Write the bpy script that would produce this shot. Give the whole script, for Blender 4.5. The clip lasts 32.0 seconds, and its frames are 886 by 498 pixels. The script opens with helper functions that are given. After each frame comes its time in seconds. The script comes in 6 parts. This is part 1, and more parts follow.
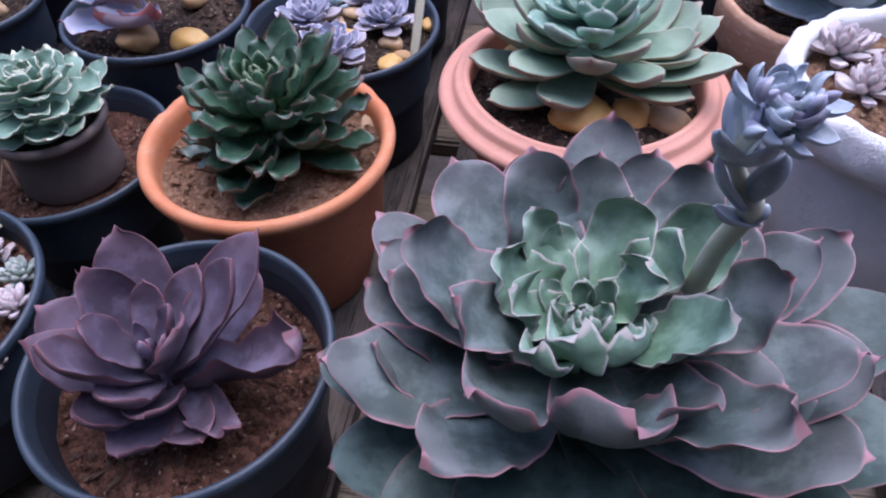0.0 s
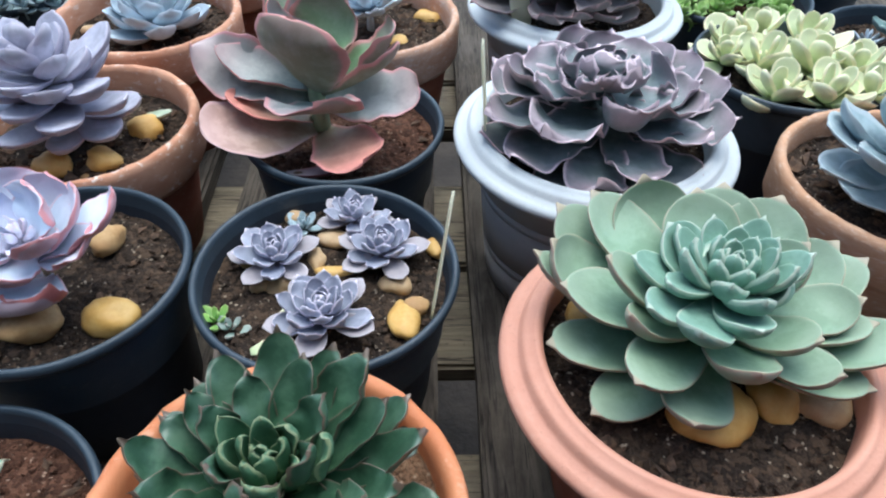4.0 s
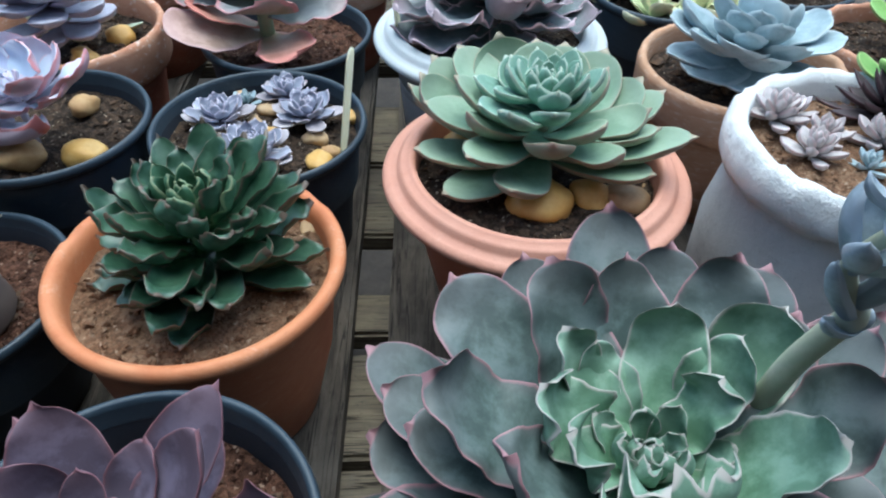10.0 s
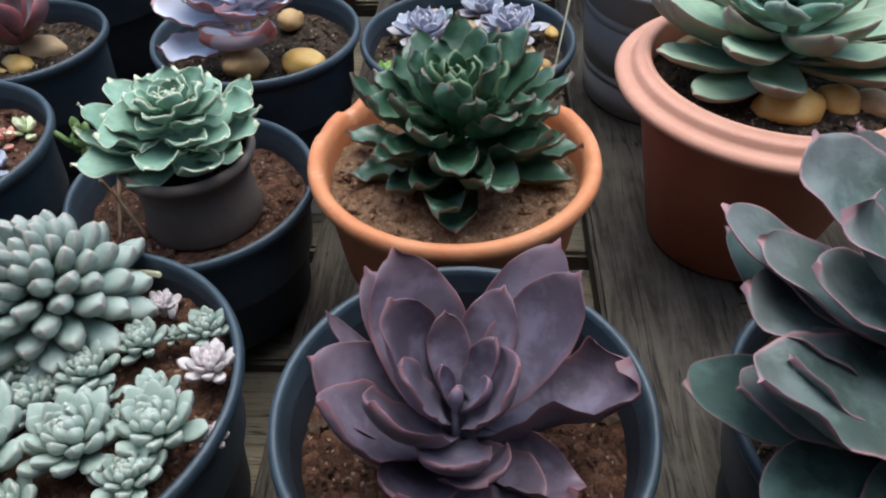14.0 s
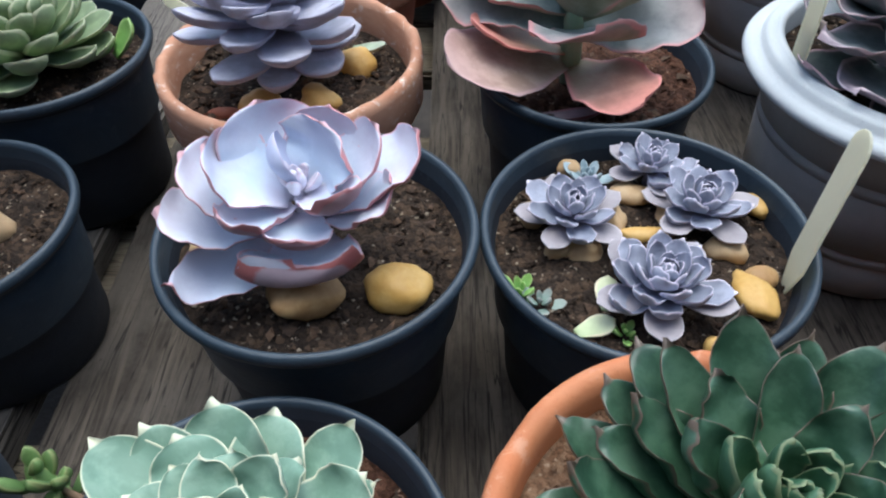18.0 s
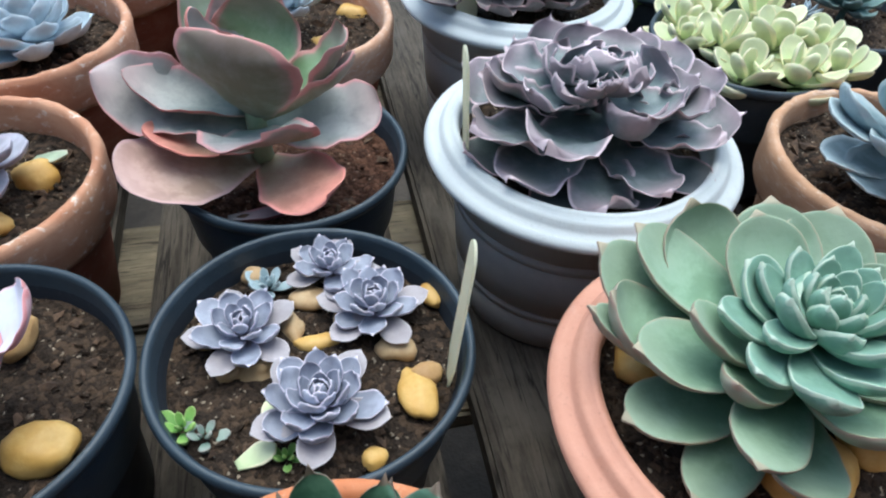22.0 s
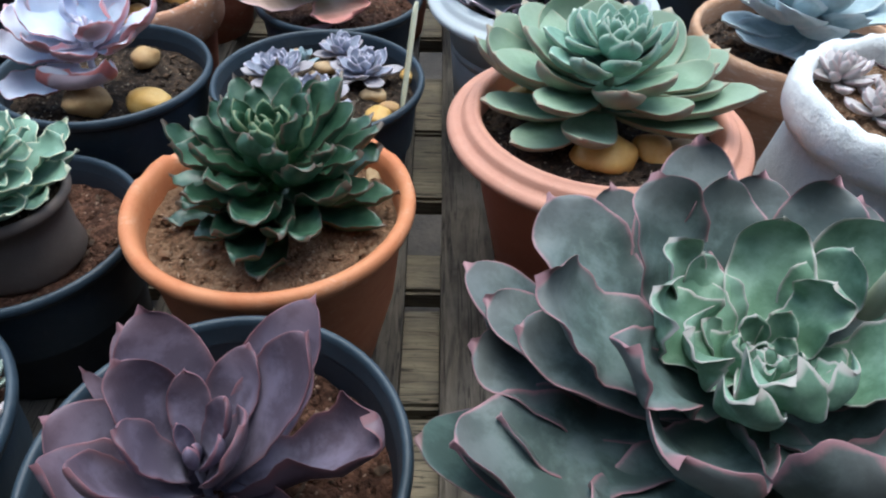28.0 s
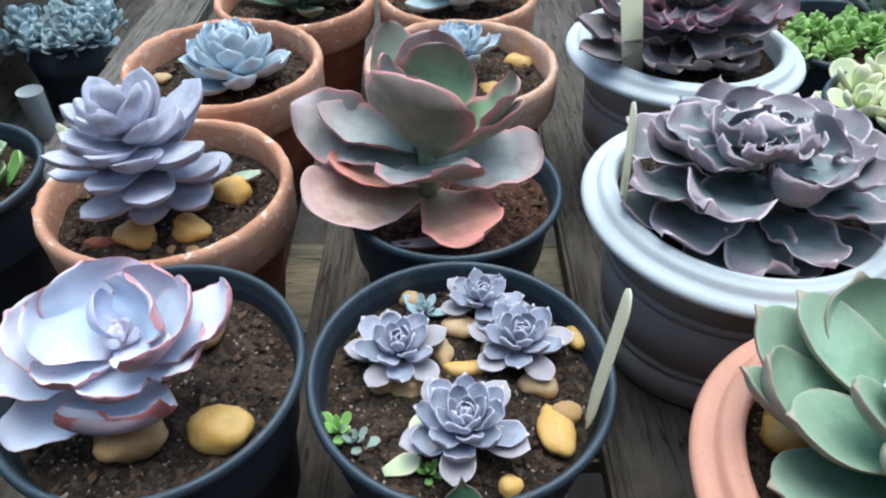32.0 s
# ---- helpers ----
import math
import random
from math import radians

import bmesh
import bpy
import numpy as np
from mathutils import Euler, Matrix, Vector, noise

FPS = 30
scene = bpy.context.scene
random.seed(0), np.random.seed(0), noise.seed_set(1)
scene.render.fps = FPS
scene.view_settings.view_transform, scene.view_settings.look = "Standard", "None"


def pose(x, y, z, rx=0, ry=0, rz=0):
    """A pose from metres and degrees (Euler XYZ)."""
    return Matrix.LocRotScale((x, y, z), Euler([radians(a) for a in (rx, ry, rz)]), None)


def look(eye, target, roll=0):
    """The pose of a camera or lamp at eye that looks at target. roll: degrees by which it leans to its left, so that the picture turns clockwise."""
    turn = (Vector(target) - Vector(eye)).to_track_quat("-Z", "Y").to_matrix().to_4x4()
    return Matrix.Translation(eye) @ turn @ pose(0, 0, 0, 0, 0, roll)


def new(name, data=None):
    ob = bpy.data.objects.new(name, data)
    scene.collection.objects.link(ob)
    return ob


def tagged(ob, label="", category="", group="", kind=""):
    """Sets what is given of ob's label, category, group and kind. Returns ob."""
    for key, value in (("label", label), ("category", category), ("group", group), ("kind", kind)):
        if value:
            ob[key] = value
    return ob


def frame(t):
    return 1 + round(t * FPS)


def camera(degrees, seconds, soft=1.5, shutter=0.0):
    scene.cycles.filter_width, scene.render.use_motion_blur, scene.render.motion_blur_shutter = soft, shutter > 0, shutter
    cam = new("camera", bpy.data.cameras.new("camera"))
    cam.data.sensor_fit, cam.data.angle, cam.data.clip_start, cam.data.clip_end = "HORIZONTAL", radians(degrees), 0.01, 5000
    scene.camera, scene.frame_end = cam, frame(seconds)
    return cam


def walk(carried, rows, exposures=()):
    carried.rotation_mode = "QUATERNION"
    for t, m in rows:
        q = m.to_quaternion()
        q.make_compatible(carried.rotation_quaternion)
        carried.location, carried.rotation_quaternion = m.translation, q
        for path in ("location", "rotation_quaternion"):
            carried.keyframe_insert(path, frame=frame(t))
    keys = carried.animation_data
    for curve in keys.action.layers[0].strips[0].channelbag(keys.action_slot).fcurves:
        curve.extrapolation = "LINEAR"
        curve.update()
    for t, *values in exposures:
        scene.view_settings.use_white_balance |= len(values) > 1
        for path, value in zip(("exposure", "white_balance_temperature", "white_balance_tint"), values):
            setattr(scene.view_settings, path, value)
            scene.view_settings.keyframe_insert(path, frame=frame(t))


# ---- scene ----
cam = camera(65.2, 32.0, 2.2)
METRES, EYE, TILT, LEAN, TURN = 2.05, 0.40, -48.4, 1.16, 9.4
ROWS = [
    (0.0, 0.0, 0.0, 0.0, 0.0, 0.0, -0.0),
    (0.5, -0.0262, 0.0042, 0.0022, -4.97, -1.33, 2.17),
    (1.0, -0.0436, 0.0049, 0.004, -5.56, -0.94, 3.94),
    (1.5, -0.0501, 0.0122, 0.0106, -7.96, -0.1, 5.33),
    (2.0, -0.0473, 0.021, 0.0275, -7.99, 1.26, 4.96),
    (2.5, -0.0479, 0.0433, 0.0485, -8.33, 2.57, 5.51),
    (3.0, -0.0474, 0.0557, 0.0604, -8.16, 3.28, 5.82),
    (3.5, -0.0407, 0.0618, 0.0672, -8.35, 4.09, 6.74),
    (4.0, -0.037, 0.0679, 0.073, -8.58, 4.37, 6.64),
    (4.5, -0.0328, 0.0753, 0.0795, -7.73, 5.33, 6.53),
    (6.5, -0.0332, 0.1061, 0.1089, -10.08, 6.29, 6.66),
    (7.0, -0.0377, 0.1055, 0.1081, -9.87, 6.12, 6.68),
    (7.5, -0.0417, 0.0958, 0.1033, -9.83, 6.15, 7.14),
    (8.0, -0.0482, 0.0761, 0.0892, -9.89, 6.37, 6.26),
    (8.5, -0.0433, 0.0553, 0.0662, -10.2, 6.67, 6.51),
    (9.0, -0.0338, 0.0379, 0.0426, -9.85, 5.98, 5.89),
    (9.5, -0.0293, 0.0279, 0.0286, -9.58, 6.07, 6.28),
    (10.0, -0.0189, 0.0213, 0.0119, -8.61, 5.4, 6.68),
    (10.5, -0.0124, 0.0187, 0.0012, -8.65, 5.23, 6.18),
    (11.0, -0.007, 0.0181, -0.0036, -8.53, 5.42, 6.58),
    (11.5, -0.0058, 0.0181, -0.0055, -8.84, 5.18, 6.59),
    (12.0, -0.012, 0.0188, -0.0064, -8.58, 4.93, 6.55),
    (12.5, -0.0283, 0.0187, -0.005, -8.34, 3.84, 5.9),
    (13.0, -0.0462, 0.0238, -0.0037, -7.03, 3.8, 5.59),
    (13.5, -0.06, 0.0262, -0.0041, -5.35, 4.24, 5.56),
    (14.0, -0.0742, 0.0304, -0.0042, -4.46, 3.95, 4.89),
    (14.5, -0.0847, 0.0359, -0.004, -3.94, 3.05, 4.71),
    (16.5, -0.1109, 0.0831, 0.0407, -3.72, 1.73, 6.87),
    (17.0, -0.1093, 0.0986, 0.0546, -5.39, 0.18, 7.09),
    (17.5, -0.1051, 0.1087, 0.0705, -6.72, 0.63, 7.2),
    (18.0, -0.1036, 0.1152, 0.0822, -6.44, 1.67, 6.09),
    (18.5, -0.1021, 0.1156, 0.0888, -6.95, 1.84, 5.5),
    (19.0, -0.1025, 0.119, 0.1015, -7.52, 2.66, 6.15),
    (19.5, -0.1074, 0.1338, 0.1166, -9.89, 2.03, 7.82),
    (20.0, -0.0975, 0.1363, 0.1261, -12.06, 3.29, 9.98),
    (20.5, -0.0848, 0.1298, 0.1221, -14.21, 3.17, 11.82),
    (21.0, -0.0687, 0.1223, 0.1139, -16.0, 2.25, 12.93),
    (21.5, -0.0596, 0.116, 0.1068, -18.52, 0.71, 13.45),
    (22.0, -0.0555, 0.1039, 0.0973, -17.56, 1.08, 13.19),
    (22.5, -0.0531, 0.0902, 0.0885, -16.42, 2.15, 12.83),
    (23.0, -0.0554, 0.0831, 0.0766, -15.51, 1.27, 10.54),
    (23.5, -0.0522, 0.0731, 0.0645, -13.73, 2.69, 10.21),
    (24.0, -0.0428, 0.0621, 0.039, -12.86, 3.61, 8.17),
    (24.5, -0.0313, 0.0465, 0.0231, -11.75, 4.52, 5.84),
    (25.0, -0.0247, 0.0367, 0.0108, -11.24, 3.98, 6.06),
    (25.5, -0.0148, 0.0281, -0.0004, -11.03, 4.21, 7.09),
    (27.5, -0.0194, 0.0211, -0.0069, -9.47, 5.58, 6.81),
    (28.0, -0.0369, 0.023, -0.001, -8.16, 5.29, 5.1),
    (28.5, -0.0576, 0.0302, 0.0077, -5.93, 6.42, 3.38),
    (29.0, -0.0698, 0.037, 0.0139, -5.24, 6.42, 3.15),
    (29.5, -0.0774, 0.0418, 0.0218, -4.52, 6.45, 2.87),
    (30.0, -0.082, 0.0473, 0.0291, -4.76, 6.42, 3.35),
    (30.5, -0.0805, 0.0544, 0.0394, -6.0, 5.82, 4.76),
    (31.0, -0.0703, 0.0738, 0.0653, -8.09, 6.03, 7.12),
    (31.5, -0.0627, 0.0876, 0.0843, -8.0, 5.74, 6.93),
    (32.0, -0.0646, 0.0961, 0.0975, -7.4, 6.11, 6.4),
]
walk(cam, [(t, pose(0, 0, EYE, TILT, LEAN, TURN) @ pose(METRES * x, METRES * y, METRES * z, 90 + pitch, roll, yaw)) for t, x, y, z, yaw, pitch, roll in ROWS], [(0.0, 0.76, 5500.0, 28.0), (1.5, 0.78, 5700.0, 20.0), (2.5, 0.80, 5800.0, 7.0), (3.3, 0.78, 5750.0, 2.0), (7.0, 0.79, 5850.0, 0.0), (9.0, 0.82, 5550.0, -5.0), (11.5, 0.76, 5500.0, 0.0), (14.5, 0.77, 6000.0, 2.0), (18.0, 0.6, 5850.0, 3.0), (19.2, 0.78, 5850.0, -4.0), (20.5, 0.84, 5850.0, -2.0), (22.0, 0.70, 5850.0, -2.0), (24.0, 0.66, 5500.0, -6.0), (26.0, 0.75, 5650.0, -2.0), (30.0, 0.75, 5800.0, 0.0), (32.0, 0.77, 5700.0, -3.0)])

# ---- light ----
world = bpy.data.worlds.new("overcast_sky")
scene.world = world
world.use_nodes = True
wn = world.node_tree
sky = wn.nodes.new("ShaderNodeTexSky")
sky.sky_type = "NISHITA"
sky.sun_disc = False
sky.sun_elevation, sky.sun_rotation = radians(74), radians(12)
sky.air_density, sky.dust_density, sky.ozone_density = 1.0, 4.0, 1.0
wn.links.new(sky.outputs[0], wn.nodes["Background"].inputs[0])
wn.nodes["Background"].inputs[1].default_value = 0.15
sun = new("sun", bpy.data.lights.new("sun", "SUN"))
sun.data.energy, sun.data.angle, sun.data.color = 1.5, radians(60), (1.0, 0.98, 0.95)
sun.matrix_world = look((0.2, 0.9, 3.0), (0, 0, 0))

# ---- helpers for meshes ----
rng = np.random.default_rng(7)


def rnd(a, b):
    return float(rng.uniform(a, b))


def mesh_from(name, verts, faces, mats, smooth=True, face_mat=None, uv=None):
    me = bpy.data.meshes.new(name)
    me.from_pydata([tuple(v) for v in verts], [], [tuple(f) for f in faces])
    for m in mats:
        me.materials.append(m)
    if face_mat is not None:
        me.polygons.foreach_set("material_index", np.asarray(face_mat, np.int32))
    if smooth:
        me.polygons.foreach_set("use_smooth", np.ones(len(me.polygons), bool))
    if uv is not None:
        layer = me.uv_layers.new(name="UVMap")
        idx = np.zeros(len(me.loops), np.int32)
        me.loops.foreach_get("vertex_index", idx)
        layer.data.foreach_set("uv", np.asarray(uv, np.float32)[idx].ravel())
    me.update()
    return me


def child(name, me, parent, m=None, label=""):
    ob = new(name, me)
    ob.parent = parent
    if m is not None:
        ob.matrix_basis = m
    if label:
        ob["label"] = label
    return ob


def root(name, m, label, category, group="", kind=""):
    ob = new(name)
    ob.empty_display_size = 0.02
    ob.matrix_basis = m
    return tagged(ob, label, category, group, kind)


def lathe(profile, seg=72, wob=0.0, seed=0, chip=0.0):
    """Verts and faces of a turned form; profile: (radius, height) pairs."""
    prof = np.array(profile)
    a = np.linspace(0, 2 * math.pi, seg, endpoint=False)
    k = 1 + wob * (np.sin(2 * a + seed) + 0.5 * np.sin(3 * a + 2.3 * seed) + 0.3 * np.sin(7 * a + seed * 5))
    verts = np.concatenate([np.stack([r * np.cos(a) * k, r * np.sin(a) * k, np.full(seg, z)], 1) for r, z in prof])
    if chip:
        for i in range(len(verts)):
            n = noise.noise(Vector(verts[i] * 90) + Vector((seed, 0, 0)))
            n += 0.6 * noise.noise(Vector(verts[i] * 320))
            verts[i, 2] += chip * n
            verts[i, :2] *= 1 + chip * 6 * n
    faces = []
    for i in range(len(prof) - 1):
        for j in range(seg):
            j2 = (j + 1) % seg
            faces.append((i * seg + j, i * seg + j2, (i + 1) * seg + j2, (i + 1) * seg + j))
    return verts, faces


# ---- materials ----
def material(name):
    m = bpy.data.materials.new(name)
    m.use_nodes = True
    nt = m.node_tree
    return m, nt, nt.nodes["Principled BSDF"]


def node(nt, kind, **kw):
    n = nt.nodes.new(kind)
    for k, v in kw.items():
        n.inputs[k.replace("_", " ")].default_value = v
    return n


def math_node(nt, op, a, b=None, c=None):
    n = nt.nodes.new("ShaderNodeMath")
    n.operation = op
    for i, v in enumerate((a, b, c)):
        if v is None:
            continue
        if isinstance(v, (int, float)):
            n.inputs[i].default_value = v
        else:
            nt.links.new(v, n.inputs[i])
    return n.outputs[0]


def mix(nt, fac, a, b, blend="MIX"):
    n = nt.nodes.new("ShaderNodeMix")
    n.data_type, n.blend_type = "RGBA", blend
    for i, v in ((0, fac), (6, a), (7, b)):
        if isinstance(v, (int, float)):
            n.inputs[i].default_value = v
        elif isinstance(v, tuple):
            n.inputs[i].default_value = (*v, 1) if len(v) == 3 else v
        else:
            nt.links.new(v, n.inputs[i])
    return n.outputs[2]


def ramp(nt, fac, lo, hi):
    n = nt.nodes.new("ShaderNodeMapRange")
    n.interpolation_type = "SMOOTHSTEP"
    nt.links.new(fac, n.inputs[0])
    n.inputs[1].default_value, n.inputs[2].default_value = lo, hi
    return n.outputs[0]


def noise_tex(nt, scale, detail=4.0, rough=0.6, coords=None, dist=0.0):
    n = node(nt, "ShaderNodeTexNoise", Scale=scale, Detail=detail, Roughness=rough, Distortion=dist)
    if coords is not None:
        nt.links.new(coords, n.inputs["Vector"])
    return n.outputs[0]


def bump(nt, bsdf, height, strength, distance):
    n = node(nt, "ShaderNodeBump", Strength=strength, Distance=distance)
    nt.links.new(height, n.inputs["Height"])
    nt.links.new(n.outputs[0], bsdf.inputs["Normal"])


def world_coords(nt):
    g = nt.nodes.new("ShaderNodeNewGeometry")
    return g.outputs["Position"]


def plain(name, colour, colour2, rough=0.6, scale=60.0, bump_d=0.0006, spec=0.4, fine=400.0, mixlo=0.35, mixhi=0.7):
    """A surface in two close colours, with blotches, grain and a fine relief."""
    m, nt, b = material(name)
    p = world_coords(nt)
    big, small = noise_tex(nt, scale, 5, 0.65, p), noise_tex(nt, fine, 3, 0.6, p)
    c = mix(nt, ramp(nt, big, mixlo, mixhi), colour, colour2)
    c = mix(nt, math_node(nt, "MULTIPLY", small, 0.35), c, tuple(v * 0.55 for v in colour))
    nt.links.new(c, b.inputs["Base Color"])
    nt.links.new(math_node(nt, "MULTIPLY_ADD", big, 0.25, rough - 0.12), b.inputs["Roughness"])
    b.inputs["Specular IOR Level"].default_value = spec
    bump(nt, b, math_node(nt, "ADD", math_node(nt, "MULTIPLY", small, 0.5), big), 0.6, bump_d)
    return m


def leaf_mat(name, base, tip, margin, heart=None, edge=0.80, rough=0.5, bloom=(0.6, 0.65, 0.7), bloom_f=0.14, mottle=0.5, spots=0.0, sss=0.0, spec=0.35, vary=0.3, flush=None):
    """Leaf skin: colour from base to tip, a flush towards the sides, a coloured margin, waxy bloom and mottling. UV: across and along the leaf."""
    m, nt, b = material(name)
    uv = nt.nodes.new("ShaderNodeUVMap")
    sep = nt.nodes.new("ShaderNodeSeparateXYZ")
    nt.links.new(uv.outputs[0], sep.inputs[0])
    u, v = sep.outputs[0], sep.outputs[1]
    p = world_coords(nt)
    big, small = noise_tex(nt, 60, 5, 0.65, p, 0.15), noise_tex(nt, 420, 3, 0.6, p)
    info = nt.nodes.new("ShaderNodeObjectInfo")
    c = mix(nt, ramp(nt, math_node(nt, "MULTIPLY_ADD", big, 0.35, math_node(nt, "ADD", v, -0.17)), 0.25, 1.0), base, tip)
    if heart:
        c = mix(nt, ramp(nt, v, 0.45, 0.02), c, heart)
    c = mix(nt, math_node(nt, "MULTIPLY", info.outputs["Random"], vary), c, tuple(0.6 * x for x in base))
    c = mix(nt, math_node(nt, "MULTIPLY", ramp(nt, big, 0.62, 0.38), mottle), c, tuple(0.5 * x for x in tip))
    c = mix(nt, math_node(nt, "MULTIPLY", ramp(nt, big, 0.40, 0.68), bloom_f), c, bloom)
    if spots:
        c = mix(nt, math_node(nt, "MULTIPLY", ramp(nt, small, 0.66, 0.72), spots), c, (0.55, 0.5, 0.4))
    side = math_node(nt, "ABSOLUTE", math_node(nt, "MULTIPLY_ADD", u, 2.0, -1.0))
    if flush:
        c = mix(nt, math_node(nt, "MULTIPLY", ramp(nt, math_node(nt, "MAXIMUM", math_node(nt, "MULTIPLY_ADD", big, 0.3, side), math_node(nt, "MULTIPLY_ADD", big, 0.25, v)), 0.80, 1.20), 0.8), c, flush)
    rim = math_node(nt, "MAXIMUM", ramp(nt, math_node(nt, "MULTIPLY_ADD", small, 0.08, side), edge, edge + 0.09), ramp(nt, v, 0.984, 0.998))
    rim = math_node(nt, "MULTIPLY", rim, ramp(nt, v, 0.05, 0.4))
    c = mix(nt, math_node(nt, "MULTIPLY", rim, 0.9), c, margin)
    nt.links.new(c, b.inputs["Base Color"])
    nt.links.new(math_node(nt, "MULTIPLY_ADD", big, 0.25, rough - 0.12), b.inputs["Roughness"])
    b.inputs["Specular IOR Level"].default_value = spec
    if sss:
        b.inputs["Subsurface Weight"].default_value = sss
        b.inputs["Subsurface Radius"].default_value = (0.006, 0.005, 0.003)
        b.inputs["Subsurface Scale"].default_value = 0.6
    bump(nt, b, math_node(nt, "MULTIPLY_ADD", small, 0.25, big), 0.35, 0.0008)
    return m


def wood_mat(name, dark, light, worn, axis="Y", grain=7.0):
    m, nt, b = material(name)
    info = nt.nodes.new("ShaderNodeObjectInfo")
    tc = nt.nodes.new("ShaderNodeTexCoord")
    mp = nt.nodes.new("ShaderNodeMapping")
    mp.inputs["Scale"].default_value = (1, 0.10, 1) if axis == "Y" else (0.10, 1, 1)
    add = nt.nodes.new("ShaderNodeVectorMath")
    nt.links.new(tc.outputs["Object"], add.inputs[0])
    nt.links.new(info.outputs["Random"], add.inputs[1])
    nt.links.new(add.outputs[0], mp.inputs[0])
    streak = noise_tex(nt, 70, 6, 0.72, mp.outputs[0], 1.2)
    fine = noise_tex(nt, 420, 4, 0.6, mp.outputs[0])
    p = world_coords(nt)
    blot = noise_tex(nt, 14, 5, 0.7, p)
    grit = noise_tex(nt, 260, 3, 0.6, p)
    c = mix(nt, ramp(nt, streak, 0.30, 0.74), dark, light)
    c = mix(nt, math_node(nt, "MULTIPLY", ramp(nt, fine, 0.5, 0.7), 0.5), c, tuple(0.45 * x for x in dark))
    c = mix(nt, math_node(nt, "MULTIPLY", ramp(nt, blot, 0.42, 0.66), 0.65), c, worn)
    c = mix(nt, math_node(nt, "MULTIPLY", ramp(nt, grit, 0.62, 0.74), 0.5), c, (0.02, 0.017, 0.014))
    mc = nt.nodes.new("ShaderNodeMapping")
    mc.inputs["Scale"].default_value = (1, 0.035, 1) if axis == "Y" else (0.035, 1, 1)
    nt.links.new(add.outputs[0], mc.inputs[0])
    crack = noise_tex(nt, 150, 3, 0.5, mc.outputs[0], 0.3)
    line = ramp(nt, math_node(nt, "ABSOLUTE", math_node(nt, "ADD", crack, -0.5)), 0.018, 0.004)
    c = mix(nt, math_node(nt, "MULTIPLY", line, 0.85), c, (0.012, 0.010, 0.009))
    nt.links.new(c, b.inputs["Base Color"])
    b.inputs["Roughness"].default_value = 0.8
    b.inputs["Specular IOR Level"].default_value = 0.25
    bump(nt, b, math_node(nt, "ADD", streak, math_node(nt, "MULTIPLY", fine, 0.5)), 0.8, 0.0018)
    return m


def soil_mat(name, tones, bump_d=0.002):
    """Crumbs in several tones, each grain in one of them, over a blotchy ground."""
    m, nt, b = material(name)
    p = world_coords(nt)
    warp = nt.nodes.new("ShaderNodeVectorMath")
    warp.operation = "MULTIPLY_ADD"
    wob = node(nt, "ShaderNodeTexNoise", Scale=300.0, Detail=3.0)
    nt.links.new(p, wob.inputs["Vector"])
    nt.links.new(wob.outputs[1], warp.inputs[0])
    warp.inputs[1].default_value = (0.003, 0.003, 0.003)
    nt.links.new(p, warp.inputs[2])
    cells = []
    for scale in (330.0, 760.0):
        v = node(nt, "ShaderNodeTexVoronoi", Scale=scale)
        nt.links.new(warp.outputs[0], v.inputs["Vector"])
        sep = nt.nodes.new("ShaderNodeSeparateColor")
        nt.links.new(v.outputs["Color"], sep.inputs[0])
        cells.append((sep.outputs[0], v.outputs["Distance"], sep.outputs[1]))
    big = noise_tex(nt, 45, 5, 0.65, p)
    c = mix(nt, ramp(nt, big, 0.35, 0.68), tones[0], tones[1])
    c = mix(nt, math_node(nt, "MULTIPLY", ramp(nt, cells[1][0], 0.45, 0.7), 0.5), c, tuple(0.4 * x for x in tones[0]))
    c = mix(nt, math_node(nt, "MULTIPLY", ramp(nt, cells[0][0], 0.62, 0.80), 0.45), c, tones[2])
    c = mix(nt, math_node(nt, "MULTIPLY", ramp(nt, cells[1][2], 0.975, 0.985), 0.7), c, tones[3])
    nt.links.new(c, b.inputs["Base Color"])
    b.inputs["Roughness"].default_value = 0.92
    b.inputs["Specular IOR Level"].default_value = 0.15
    h = math_node(nt, "ADD", math_node(nt, "MULTIPLY", cells[0][1], -0.8), math_node(nt, "MULTIPLY", cells[1][1], -0.4))
    bump(nt, b, math_node(nt, "ADD", h, big), 0.8, bump_d)
    return m


